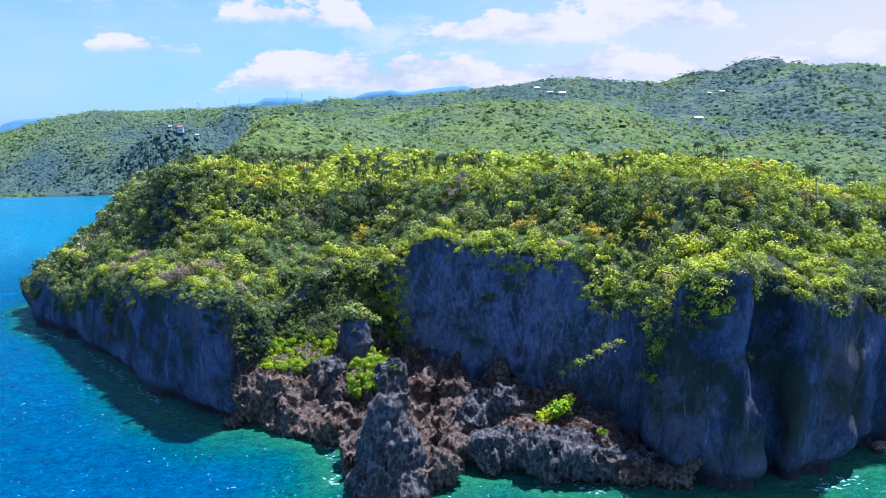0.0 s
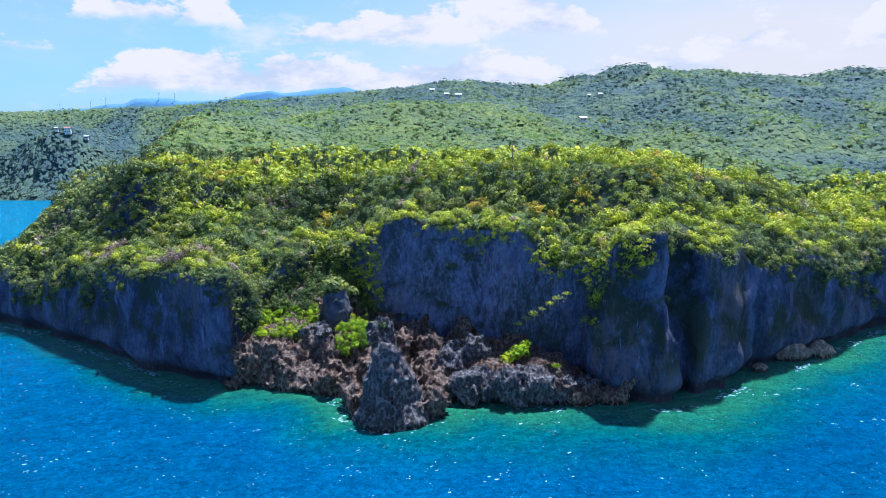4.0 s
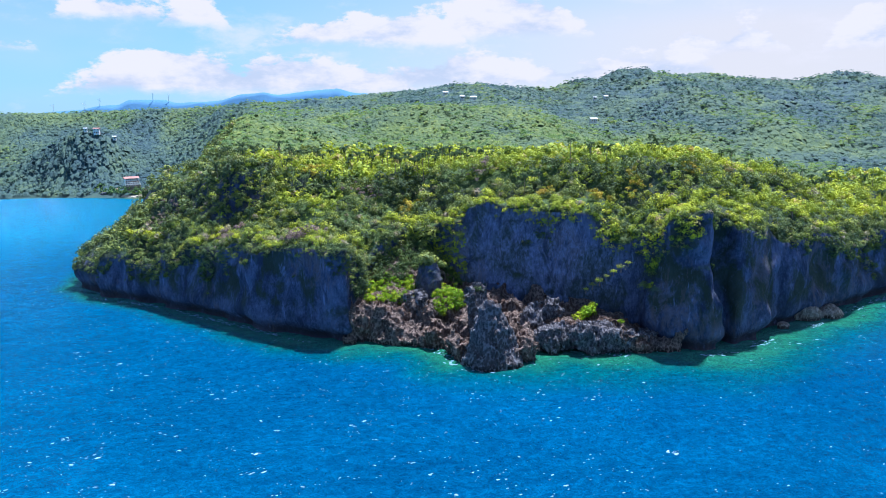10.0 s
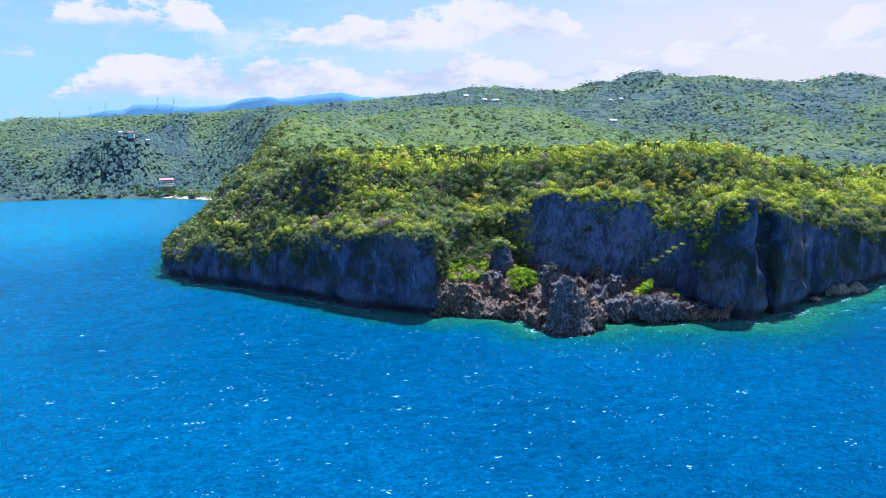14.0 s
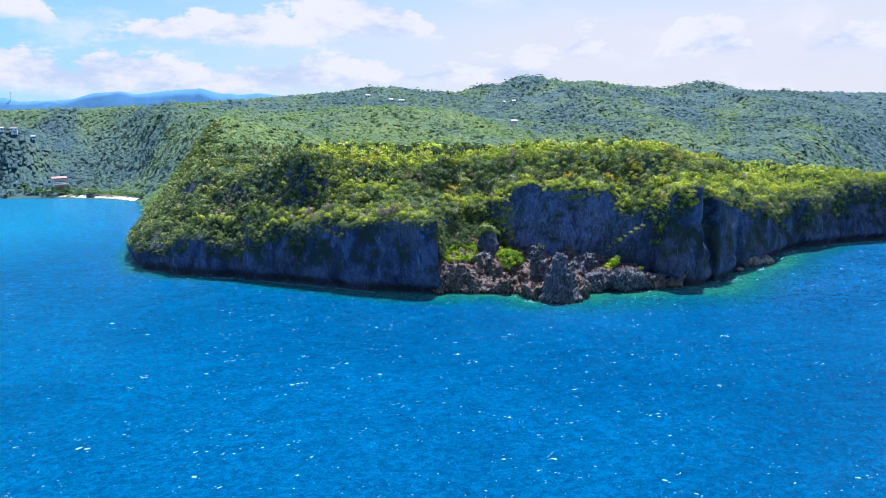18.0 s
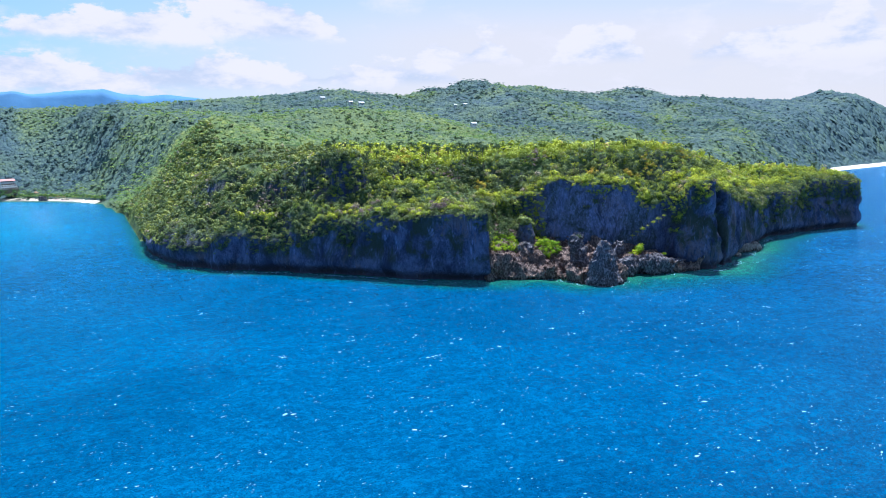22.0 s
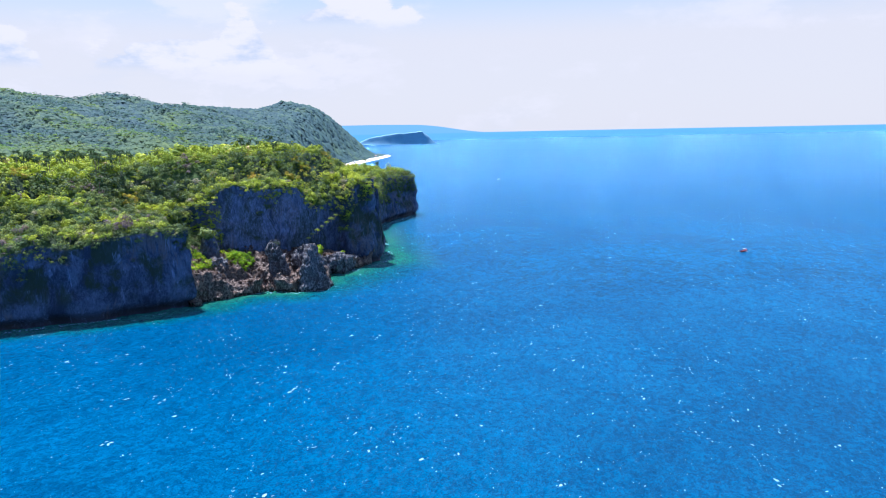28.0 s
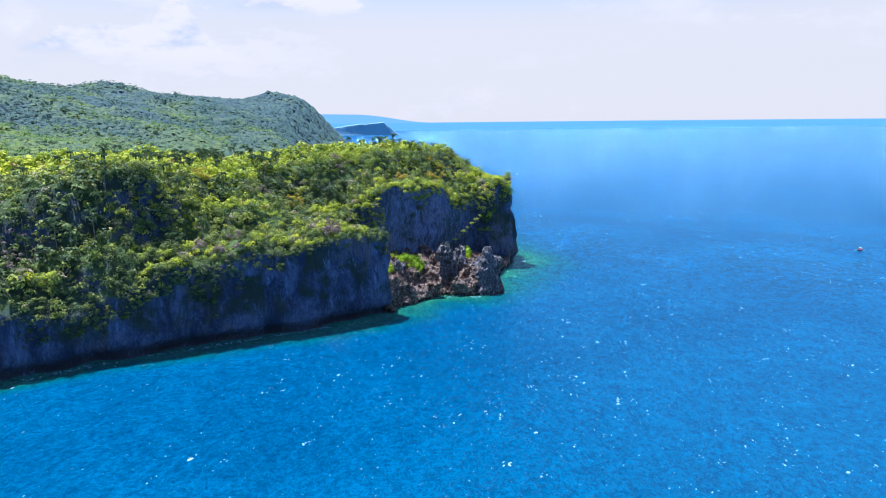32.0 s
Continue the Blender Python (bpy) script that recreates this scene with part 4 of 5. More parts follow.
def build_canopy():
    wanted = front & green & (chance < area / 6.6)
    sel = np.flatnonzero(wanted)
    radii = RNG.gamma(5.0, 0.37, len(sel)).clip(0.8, 4.0) * (0.75 + 0.25 * step(0, 14, shore[sel]))
    places = lifted(sel, radii, 0.35)
    near = (places[:, 0] > -150) & (places[:, 0] < 150) & (shore[sel] < 14) & (shore[sel] > 3.5) & (nor[sel, 2] > 0.75) & (radii > 1.4)
    order = np.flatnonzero(near)
    order = order[np.argsort(RNG.random(len(order)))][:280]
    single = np.zeros(len(sel), bool)
    single[order] = True
    # dark: crowns on gully, banks and seaward slopes, shaded by leaf colour
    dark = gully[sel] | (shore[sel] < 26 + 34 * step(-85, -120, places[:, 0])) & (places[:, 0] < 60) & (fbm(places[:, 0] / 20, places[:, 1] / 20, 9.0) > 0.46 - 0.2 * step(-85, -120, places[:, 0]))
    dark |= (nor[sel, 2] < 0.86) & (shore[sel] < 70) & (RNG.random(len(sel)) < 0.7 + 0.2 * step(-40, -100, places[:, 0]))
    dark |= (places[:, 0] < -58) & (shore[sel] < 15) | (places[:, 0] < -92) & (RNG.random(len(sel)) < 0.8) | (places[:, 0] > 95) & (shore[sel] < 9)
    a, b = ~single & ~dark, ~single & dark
    far = (shore[sel] > 42) | (places[:, 1] > 268)
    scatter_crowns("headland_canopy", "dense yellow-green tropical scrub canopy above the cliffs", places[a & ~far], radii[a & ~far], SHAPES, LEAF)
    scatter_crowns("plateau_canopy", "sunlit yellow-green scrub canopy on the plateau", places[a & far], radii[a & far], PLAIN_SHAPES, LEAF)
    scatter_crowns("slope_scrub", "green scrub on the steep seaward slopes, darkened as in shade", places[b & ~far], radii[b & ~far], SHAPES, LEAF_DARK)
    scatter_crowns("upper_slope_scrub", "green scrub on the banks of the plateau, darkened as in shade", places[b & far], radii[b & far], PLAIN_SHAPES, LEAF_DARK)
    low = front & green & (shore < 45) & (mid[:, 1] < 270) & (chance > 0.5) & (chance < 0.5 + area / np.where(shore < 9, 5.0, 13.0))
    sel2 = np.flatnonzero(low)
    r2 = RNG.uniform(0.8, 1.7, len(sel2))
    # shrubs on the outer bluffs take the darker leaves as painted shade
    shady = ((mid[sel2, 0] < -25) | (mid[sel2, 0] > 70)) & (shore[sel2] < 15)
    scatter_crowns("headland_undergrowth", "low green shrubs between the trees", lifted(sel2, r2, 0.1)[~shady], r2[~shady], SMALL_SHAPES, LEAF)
    scatter_crowns("bluff_undergrowth", "green shrubs on the seaward side of the bluff, darkened as in shade", lifted(sel2, r2, 0.1)[shady], r2[shady], SMALL_SHAPES, LEAF_DARK)
    back = ~front & green & (chance < area / np.where(mid[:, 0] < -60, 17.0, 26.0))
    sel3 = np.flatnonzero(back)
    west = mid[sel3, 0] < -60
    r3 = RNG.uniform(2.2, 5.0, len(sel3)) * np.where(west, 0.72, 1.0)
    p3 = lifted(sel3, r3, 0.4)
    scatter_crowns("rear_canopy", "green canopy on the far side of the headland", p3[~west], r3[~west], REAR_SHAPES, LEAF)
    scatter_crowns("bay_canopy", "dull green canopy on the bay side of the headland", p3[west], r3[west], PLAIN_SHAPES, LEAF_DARK)
    # tufts that hold on to ledges and hang below the rim
    ledge = fbm(mid[:, 0] / 9, mid[:, 1] / 9, mid[:, 2] / 9, 3)
    rim = spread(mid[:, 0], mid[:, 1], RIM, 5)
    hang = (nor[:, 2] > -0.35) & (nor[:, 2] <= 0.45) & (mid[:, 2] > 9) & (shore > -6) & (shore < 12)
    # tongues of green reach further down here and there, most of all at the western end
    tongue = 4 + 13 * step(0.47, 0.66, fbm(mid[:, 0] / 8, mid[:, 1] / 8, 3.0, 2)) + 9 * step(-85, -130, mid[:, 0]) + 16 * step(130, 190, mid[:, 0])
    need = 0.80 - 0.47 * step(1.0, 0.1, (rim - mid[:, 2]) / tongue) - 0.07 * step(120, 190, mid[:, 0])
    sel4 = np.flatnonzero(hang & (ledge > need) & (chance < area / 2.6))
    r4 = RNG.gamma(6.0, 0.19, len(sel4)).clip(0.5, 2.2)
    p4 = mid[sel4] + nor[sel4] * r4[:, None] * 0.4
    # lit leaf colour near the rim, shaded leaf colours below and on bluffs
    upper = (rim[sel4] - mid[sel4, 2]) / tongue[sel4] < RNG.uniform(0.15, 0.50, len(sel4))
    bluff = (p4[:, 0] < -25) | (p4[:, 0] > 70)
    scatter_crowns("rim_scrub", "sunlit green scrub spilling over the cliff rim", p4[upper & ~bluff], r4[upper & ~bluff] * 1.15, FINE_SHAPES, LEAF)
    scatter_crowns("bluff_scrub", "olive scrub on the rim of the outer bluffs, darkened as in shade", p4[upper & bluff], r4[upper & bluff] * 1.15, FINE_SHAPES, LEAF_DARK)
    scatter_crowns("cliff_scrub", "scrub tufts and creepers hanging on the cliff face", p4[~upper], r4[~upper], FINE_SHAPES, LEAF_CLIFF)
    return places[single], radii[single]


TREE_AT, TREE_R = build_canopy()


# ---- single trees along the cliff rim ----
def tube(points, radii, sides=6):
    bm = bmesh.new()
    rings = []
    for i, (p, r) in enumerate(zip(points, radii)):
        ahead = (Vector(points[min(i + 1, len(points) - 1)]) - Vector(points[max(i - 1, 0)])).normalized()
        a = ahead.orthogonal().normalized()
        b = ahead.cross(a)
        rings.append([bm.verts.new(Vector(p) + (a * math.cos(k * 2 * math.pi / sides) + b * math.sin(k * 2 * math.pi / sides)) * r) for k in range(sides)])
    for lo, hi in zip(rings, rings[1:]):
        for k in range(sides):
            bm.faces.new((lo[k], lo[(k + 1) % sides], hi[(k + 1) % sides], hi[k]))
    bm.faces.new(rings[-1])
    bm.faces.new(rings[0][::-1])
    return bm


def part(name, bm, material, parent, label=""):
    me = bpy.data.meshes.new(name)
    bm.to_mesh(me)
    bm.free()
    me.materials.append(material)
    ob = new(name, me)
    ob.parent = parent
    if label:
        ob["label"] = label
    return ob


def make_tree(rng, material, label, group):
    tree = thing("tree", label, "tree", group)
    part("trunk", tube([(0, 0, -1.0), (0.05, 0.03, -0.6), (0.02, 0.1, -0.2), (0.06, 0.05, 0.35)], (0.11, 0.085, 0.065, 0.03)), BARK, tree)
    for a in rng.uniform(0, 6.28, 3):
        tip = (math.cos(a) * 0.6, math.sin(a) * 0.6, 0.35)
        part("limb", tube([(0.02, 0.08, -0.35), (tip[0] * 0.5, tip[1] * 0.5, 0.05), tip], (0.05, 0.035, 0.012), 5), BARK, tree)
    shape, core = crown_shape(rng, 300, 0.09, 9)
    crown = leaf_mesh("crown", shape.reshape(-1, 3), np.repeat(core, 4, axis=0), np.full(len(shape) * 4, rng.random()), material, tree)
    crown["label"] = "uneven leafy crown"
    return tree


def place_trees():
    kinds = []
    for k in range(8):
        if k % 3 == 2:
            kinds.append(make_tree(RNG, LEAF_DARK, "dark green small broadleaf tree on the cliff rim", "rim trees"))
        else:
            kinds.append(make_tree(RNG, LEAF, "yellow-green small broadleaf tree on the cliff rim", "rim trees"))
    for k, (p, r) in enumerate(zip(TREE_AT, TREE_R)):
        m = Matrix.LocRotScale(Vector(p) - Vector((0, 0, 0.25 * r)), Euler((RNG.uniform(-0.2, 0.2), RNG.uniform(-0.2, 0.2), RNG.uniform(0, 6.28))), Vector((r, r, r * RNG.uniform(0.75, 1.0))))
        if k < 8:
            kinds[k].matrix_basis = m
        else:
            copy_thing(kinds[k % 8], m).scale = m.to_scale()


place_trees()


# ---- coconut palms ----
def frond_mesh(rng, droop):
    verts, faces = [], []
    for i in range(9):
        t = i / 8
        x, z = 3.6 * t * (1 - 0.30 * t * droop), 1.5 * t - droop * 3.0 * t * t
        verts.append((x, 0, z))
        if i:
            w = 0.62 * math.sin(math.pi * min(1, 0.12 + t * 0.85)) + 0.05
            k = len(verts) - 1
            for s in (1, -1):
                verts.append((x + 0.15, s * w, z - 1.1 * w - 0.10))
                faces.append((k, k - (3 if i > 1 else 1), len(verts) - 1))
    me = bpy.data.meshes.new("frond")
    me.from_pydata(verts, [], faces)
    me.materials.append(FROND)
    return me


FRONDS = [frond_mesh(RNG, d) for d in (0.55, 0.85, 1.15, 1.45)]


def make_palm(rng, high):
    palm = thing("coconut_palm", "slender coconut palm with drooping grey-green fronds", "palm", "plateau palms")
    lean = rng.uniform(-0.8, 0.8, 2)
    pts = [(lean[0] * t * t, lean[1] * t * t, high * t) for t in (0, 0.3, 0.6, 0.85, 1)]
    part("trunk", tube(pts, (0.22, 0.17, 0.15, 0.13, 0.12)), BARK, palm, "grey ringed palm trunk")
    for i in range(16):
        f = new("frond", FRONDS[i % 4])
        f.parent = palm
        f.matrix_basis = Matrix.LocRotScale(Vector((lean[0], lean[1], high)), Euler((0, rng.uniform(-0.5, 0.25) + (0.3 if i % 4 == 3 else 0), i * 2.4 + rng.uniform(-0.2, 0.2))), Vector((1, 1, 1)) * rng.uniform(0.85, 1.15))
    return palm


def place_palms():
    kinds = [make_palm(RNG, h) for h in (10.0, 11.5, 12.5, 9.5)]
    # stands of palms: middle of the stand and its reach
    stands = [(-60, 285, 42, 22, 34), (-5, 292, 34, 16, 26), (-100, 262, 30, 16, 16), (-20, 255, 30, 12, 14), (75, 222, 36, 18, 13), (140, 250, 45, 22, 16), (220, 255, 50, 22, 12), (20, 315, 60, 18, 22)]
    k = 0
    for cx, cy, rx, ry, n in stands:
        for _ in range(n):
            x, y = cx + RNG.normal() * rx * 0.6, cy + RNG.normal() * ry * 0.6
            h, d = land(np.array([x]), np.array([y]))
            if d[0] < 10:
                continue
            s = RNG.uniform(0.62, 0.95)
            m = Matrix.LocRotScale(Vector((x, y, h[0] - 0.8)), Euler((0, 0, RNG.uniform(0, 6.28))), Vector((s, s, s)))
            if k < 4:
                kinds[k].matrix_basis = m
            else:
                copy_thing(kinds[k % 4], m).scale = m.to_scale()
            k += 1


place_palms()


# ---- bushes and creepers in the cove ----
def make_bush(name, label, at, r, material, tall=0.8, leaves=330):
    shape, core = crown_shape(RNG, leaves, 0.13, 13, -0.1)
    shape, core = shape * (1, 1, tall), core * (1, 1, tall)
    bush = thing(name, label, "shrub", "cove shrubs", at=at)
    part("stem", tube([(0, 0, -0.9 * r), (0.1, 0, -0.3 * r), (0, 0.1, 0.2 * r)], (0.12 * r, 0.08 * r, 0.03 * r), 5), BARK, bush)
    leaf_mesh("leaves", shape.reshape(-1, 3) * r, np.repeat(core, 4, axis=0) * r, np.full(len(shape) * 4, RNG.random()), material, bush)
    return bush


make_bush("bush", "bright green round bush at the cliff foot", (36.5, 168.5, 10.0), 3.7, LEAF_VIVID, 0.9, 380)
make_bush("bush", "bright green spreading bush at the cliff foot", (33.2, 167.6, 8.4), 2.9, LEAF_VIVID, 0.7, 260)
make_bush("bush", "bright green tall bush at the cliff foot", (39.2, 169.5, 11.4), 2.5, LEAF_VIVID, 1.1, 220)
make_bush("bush", "small bright bush on the karst ledge", (45.5, 158.5, 9.0), 1.4, LEAF_VIVID)
make_bush("bush", "dark bushy tuft on top of the limestone pillar", (-16.0, 198.0, 26.4), 5.0, LEAF_DARK)
make_bush("bush", "green scrub clinging to the shoulder of the pillar", (-12.2, 199.5, 23.5), 3.4, LEAF_DARK)
make_bush("bush", "mossy tuft on the grey rock knob", (-2.4, 169.0, 20.2), 2.2, LEAF_DARK)
for k in range(7):
    make_bush("bush", "pale green shrub on the sloping cliff ledge", (38.5 + k * 1.9, 175.0 - k * 1.8, 17 + k * 1.9), 1.5 + 0.3 * (k % 3), LEAF_DARK if k % 2 else LEAF, 0.7, 120)


def build_creepers():
    places, radii, rest, rest_r = [], [], [], []
    for _ in range(3600):
        x, y = RNG.uniform(-44, 0), RNG.uniform(176, 226)
        h, d = cove_height(np.array([x]), np.array([y]))
        east = abs(x + 10.5) < 5.5 and 179 < y < 194
        west = x < -20 and y > 187 and x > -41
        if d[0] < 0.5 or not (east or west or y > 200) or abs(x + 17.0) < 5.2 and y < 202 and y > 189:
            continue
        r = RNG.uniform(0.9, 1.9)
        if y < 200 and vnoise(np.array([x / 4]), np.array([y / 4]), np.array([0.5]))[0] > 0.22:
            places.append((x, y, h[0] + (2.8 if east else 1.5) + RNG.normal() * 0.9)), radii.append(r * 0.85)
        elif y > 199 and RNG.random() < 0.6:
            rest.append((x, y, h[0] + 1.2)), rest_r.append(r * 1.35)
    scatter_crowns("bright_creeper", "vivid yellow-green creepers over the rocks of the cove", np.array(places), np.array(radii), FINE_SHAPES, LEAF_VIVID, (0.6, 1.1))
    # the gully's shade comes from its dark leaf colour
    scatter_crowns("gully_scrub", "green scrub filling the gully above the cove", np.array(rest), np.array(rest_r), FINE_SHAPES, LEAF_CLIFF)


build_creepers()


# ---- dry shrubs and yellowing trees among the green ----
def build_dry_shrubs():
    dry = foliage("dry_twigs", (0.15, 0.105, 0.095), (0.27, 0.20, 0.185), (0.38, 0.30, 0.26), (0.30, 0.18, 0.13), 0.3)
    gold = foliage("yellowing_leaves", (0.24, 0.20, 0.03), (0.46, 0.36, 0.04), (0.62, 0.50, 0.06), (0.55, 0.30, 0.08), 0.3)
    spots = (((-36, 242, 5), (11, 230, 4), (-93, 230, 6), (-132, 284, 7), (-61, 204, 7), (-66, 199, 4)), ((48, 190, 3), (63, 191, 4), (31, 202, 3), (82, 187, 4), (-20, 236, 4), (-60, 262, 5), (96, 214, 3)))
    for mat, places, name, label in ((dry, spots[0], "dry_shrubs", "leafless purple-brown shrubs among the green canopy"), (gold, spots[1], "yellowing_shrubs", "yellow and orange leaved shrubs in the canopy")):
        x = np.concatenate([RNG.normal(cx, cr * 0.6, 16) for cx, cy, cr in places])
        y = np.concatenate([RNG.normal(cy, cr * 0.6, 16) for cx, cy, cr in places])
        h, d = land(x, y)
        r = RNG.uniform(0.9, 2.0, len(x))
        lift = h + 2.2 + (fbm(x / 9, y / 9, 6.0, 2) - 0.5) * 5.0 * step(2, 14, d) + RNG.uniform(0, 1.4, len(x))
        keep = d > 2
        scatter_crowns(name, label, np.stack([x, y, lift], -1)[keep], r[keep], FINE_SHAPES, mat)


build_dry_shrubs()


# ---- forest on the hills inland ----
CLEARINGS = [(-297, 842, 13), (-352, 906, 4), (-332, 908, 3), (-366, 909, 3), (90, 872, 3), (107, 764, 4), (95, 771, 3), (215, 663, 4), (283, 809, 3), (272, 818, 3), (258, 842, 3), (80, 888, 3), (1500, 806, 4), (1180, 712, 4)]


def wooded(x, y, d):
    ridge_y = 934 - np.where(x > 368, 0.085, 0.175) * (x - 368)
    beach = (d < 22) & (x > 820) | (d < 9) & (np.abs(x + 268) < 66) & (y > 715)
    return (d > -3) & (y < ridge_y + 45) & (y > 412 - 60 * (x > 300)) & (x > -0.68 * y - 40) & ~beach


def dome_shape(rng):
    """A far tree crown of radius 1: an uneven faceted dome. Corner points of its triangles, n x 3 x 3."""
    rings = []
    for high, wide, n in ((-1.3, 1.0, 5), (0.35, 0.78, 4)):
        a = np.arange(n) * 2 * np.pi / n + rng.uniform(0, 1)
        w = wide * rng.uniform(0.72, 1.2, n)
        rings.append(np.stack([np.cos(a) * w, np.sin(a) * w, high + rng.uniform(-0.16, 0.16, n)], -1))
    top = np.array((rng.uniform(-0.2, 0.2), rng.uniform(-0.2, 0.2), rng.uniform(0.8, 1.05)))
    tri = []
    for lo, hi in zip(rings, rings[1:]):
        n, m = len(lo), len(hi)
        for k in range(n):
            j = k * m // n
            tri.append((lo[k], lo[(k + 1) % n], hi[j % m]))
            if (k + 1) * m // n > j:
                tri.append((lo[(k + 1) % n], hi[(j + 1) % m], hi[j % m]))
    for k in range(len(rings[-1])):
        tri.append((rings[-1][k], rings[-1][(k + 1) % len(rings[-1])], top))
    return np.array(tri)


def dome_woods(name, label, places, radii, shapes, green_share, slope):
    """Joins one turned dome a place into one mesh, leaning with the slope of the ground; each place has a share of
    valley green over haze-blue, from 0 to 1.
    """
    pick, turn = RNG.integers(0, len(shapes), len(places)), RNG.uniform(0, 2 * np.pi, len(places))
    tone, tall = RNG.random(len(places)), RNG.uniform(0.45, 0.80, len(places))
    parts, tones, kinds = [], [], []
    for k, tri in enumerate(shapes):
        on = pick == k
        c, s, r = (v[on][:, None, None] for v in (np.cos(turn), np.sin(turn), radii))
        q = tri[None]
        dx, dy = (q[..., 0] * c - q[..., 1] * s) * r, (q[..., 0] * s + q[..., 1] * c) * r
        dz = q[..., 2] * r * tall[on][:, None, None] + dx * slope[on, 0][:, None, None] + dy * slope[on, 1][:, None, None]
        parts.append((np.stack([dx, dy, dz], -1) + places[on][:, None, None, :]).reshape(-1, 3))
        tones.append(np.repeat(tone[on], tri.shape[0] * 3))
        kinds.append(np.repeat(green_share[on], tri.shape[0] * 3))
    verts = np.concatenate(parts)
    ob = mesh_object(name, verts, np.arange(len(verts)).reshape(-1, 3), WOODS, True)
    tri = verts.reshape(-1, 3, 3)
    nrm = np.cross(tri[:, 1] - tri[:, 0], tri[:, 2] - tri[:, 0])
    nrm /= np.linalg.norm(nrm, axis=1)[:, None] + 1e-9
    # light passes between the leaves, so a crown shades softly from top to side
    soft = np.repeat(nrm * 0.55 + np.array((0, 0, 0.80)), 3, axis=0)
    soft /= np.linalg.norm(soft, axis=1)[:, None]
    ob.data.attributes.new("custom_normal", "FLOAT_VECTOR", "POINT").data.foreach_set("vector", soft.astype(np.float32).ravel())
    for attr, value in (("tone", tones), ("green_share", kinds)):
        ob.data.attributes.new(attr, "FLOAT", "POINT").data.foreach_set("value", np.concatenate(value).astype(np.float32))
    return tagged(ob, label, "vegetation", kind="stuff")


def forest_places(n, x0, x1, y0, y1, rng):
    """Evenly jittered places for trees in a rectangle."""
    cols = max(1, int(math.sqrt(n * (x1 - x0) / (y1 - y0))))
    rows = max(1, int(n / cols))
    gx, gy = np.meshgrid((np.arange(cols) + 0.5) / cols, (np.arange(rows) + 0.5) / rows, indexing="ij")
    x = x0 + (gx + rng.uniform(-0.75, 0.75, gx.shape) / cols) * (x1 - x0)
    y = y0 + (gy + rng.uniform(-0.75, 0.75, gy.shape) / rows) * (y1 - y0)
    return x.ravel(), y.ravel()


def build_forest():
    rng = np.random.default_rng(21)
    shapes = [dome_shape(rng) for _ in range(16)]
    blocks = (("west_forest", "blue-green tropical forest on the western hills", 34000, -760, -150, 560, 1130, 2.5), ("valley_forest", "green palm and scrub forest in the valley", 24000, -190, 330, 385, 1010, 2.6),
              ("east_forest", "blue-green tropical forest on the eastern hills", 15500, 300, 860, 340, 960, 3.8), ("far_forest", "hazy forest on the hills above the long beach", 9500, 820, 1690, 560, 930, 4.8))
    palms, palm_r, palm_share = [], [], []
    for name, label, n, x0, x1, y0, y1, size in blocks:
        x, y = forest_places(n, x0, x1, y0, y1, rng)
        h, d = land(x, y)
        sand = (np.abs(x + 268) < 80) & (y > 700) & (d < 12)
        keep = wooded(x, y, d) & (d > 1.0) & ~sand & ((x >= x0) & (x < x1 if name == "far_forest" else x < x1 - 12 * rng.random(len(x))))
        for cx, cy, cr in CLEARINGS:
            keep &= np.hypot(x - cx, y - cy) > cr + 1.5
        x, y, h, d = x[keep], y[keep], h[keep], d[keep]
        r = size * rng.gamma(9.0, 1 / 9.0, len(x)).clip(0.5, 1.8) * (0.85 + 0.3 * step(560, 900, y))
        steep_hill = step(100, 60, np.hypot(x + 385, y - 885))
        z = h + r * (0.05 + 0.25 * steep_hill) + (fbm(x / 16, y / 16, 2.0, 3) - 0.5) * (5.0 - 3.5 * steep_hill)
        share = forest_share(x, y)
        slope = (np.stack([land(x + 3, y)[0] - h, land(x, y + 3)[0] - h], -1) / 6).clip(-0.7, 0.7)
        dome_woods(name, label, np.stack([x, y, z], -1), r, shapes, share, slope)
        grove = (fbm(x / 55, y / 55, 12.0, 2) > 0.40) & (rng.random(len(x)) < 0.42 * (size / 3.9) ** 2) & (x < 860)
        palms.append(np.stack([x[grove] + rng.normal(0, 2, grove.sum()), y[grove] + rng.normal(0, 2, grove.sum()), z[grove] + r[grove] * 0.55 + rng.uniform(0.2, 2.8, grove.sum())], -1))
        palm_r.append(rng.uniform(2.2, 3.6, grove.sum()))
        palm_share.append(share[grove])
    palms, palm_r, palm_share = np.concatenate(palms), np.concatenate(palm_r), np.concatenate(palm_share)
    low = palm_share > 0.3
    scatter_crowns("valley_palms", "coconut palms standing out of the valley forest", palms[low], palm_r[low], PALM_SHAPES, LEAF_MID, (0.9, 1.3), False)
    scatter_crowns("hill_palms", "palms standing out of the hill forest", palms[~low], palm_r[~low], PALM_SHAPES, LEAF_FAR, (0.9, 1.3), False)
    # thick scrub down to the rocks of the bay's eastern side
    sx, sy = RNG.uniform(-196, -105, 2600), RNG.uniform(360, 640, 2600)
    sh, sd = land(sx, sy)
    ok = (sd > 0.5) & (sd < 62)
    sr = RNG.uniform(2.2, 3.8, ok.sum())
    scatter_crowns("bay_scrub", "green scrub on the steep side of the bay", np.stack([sx[ok], sy[ok], sh[ok] + sr * 0.3], -1), sr, REAR_SHAPES, LEAF_DARK)


build_forest()


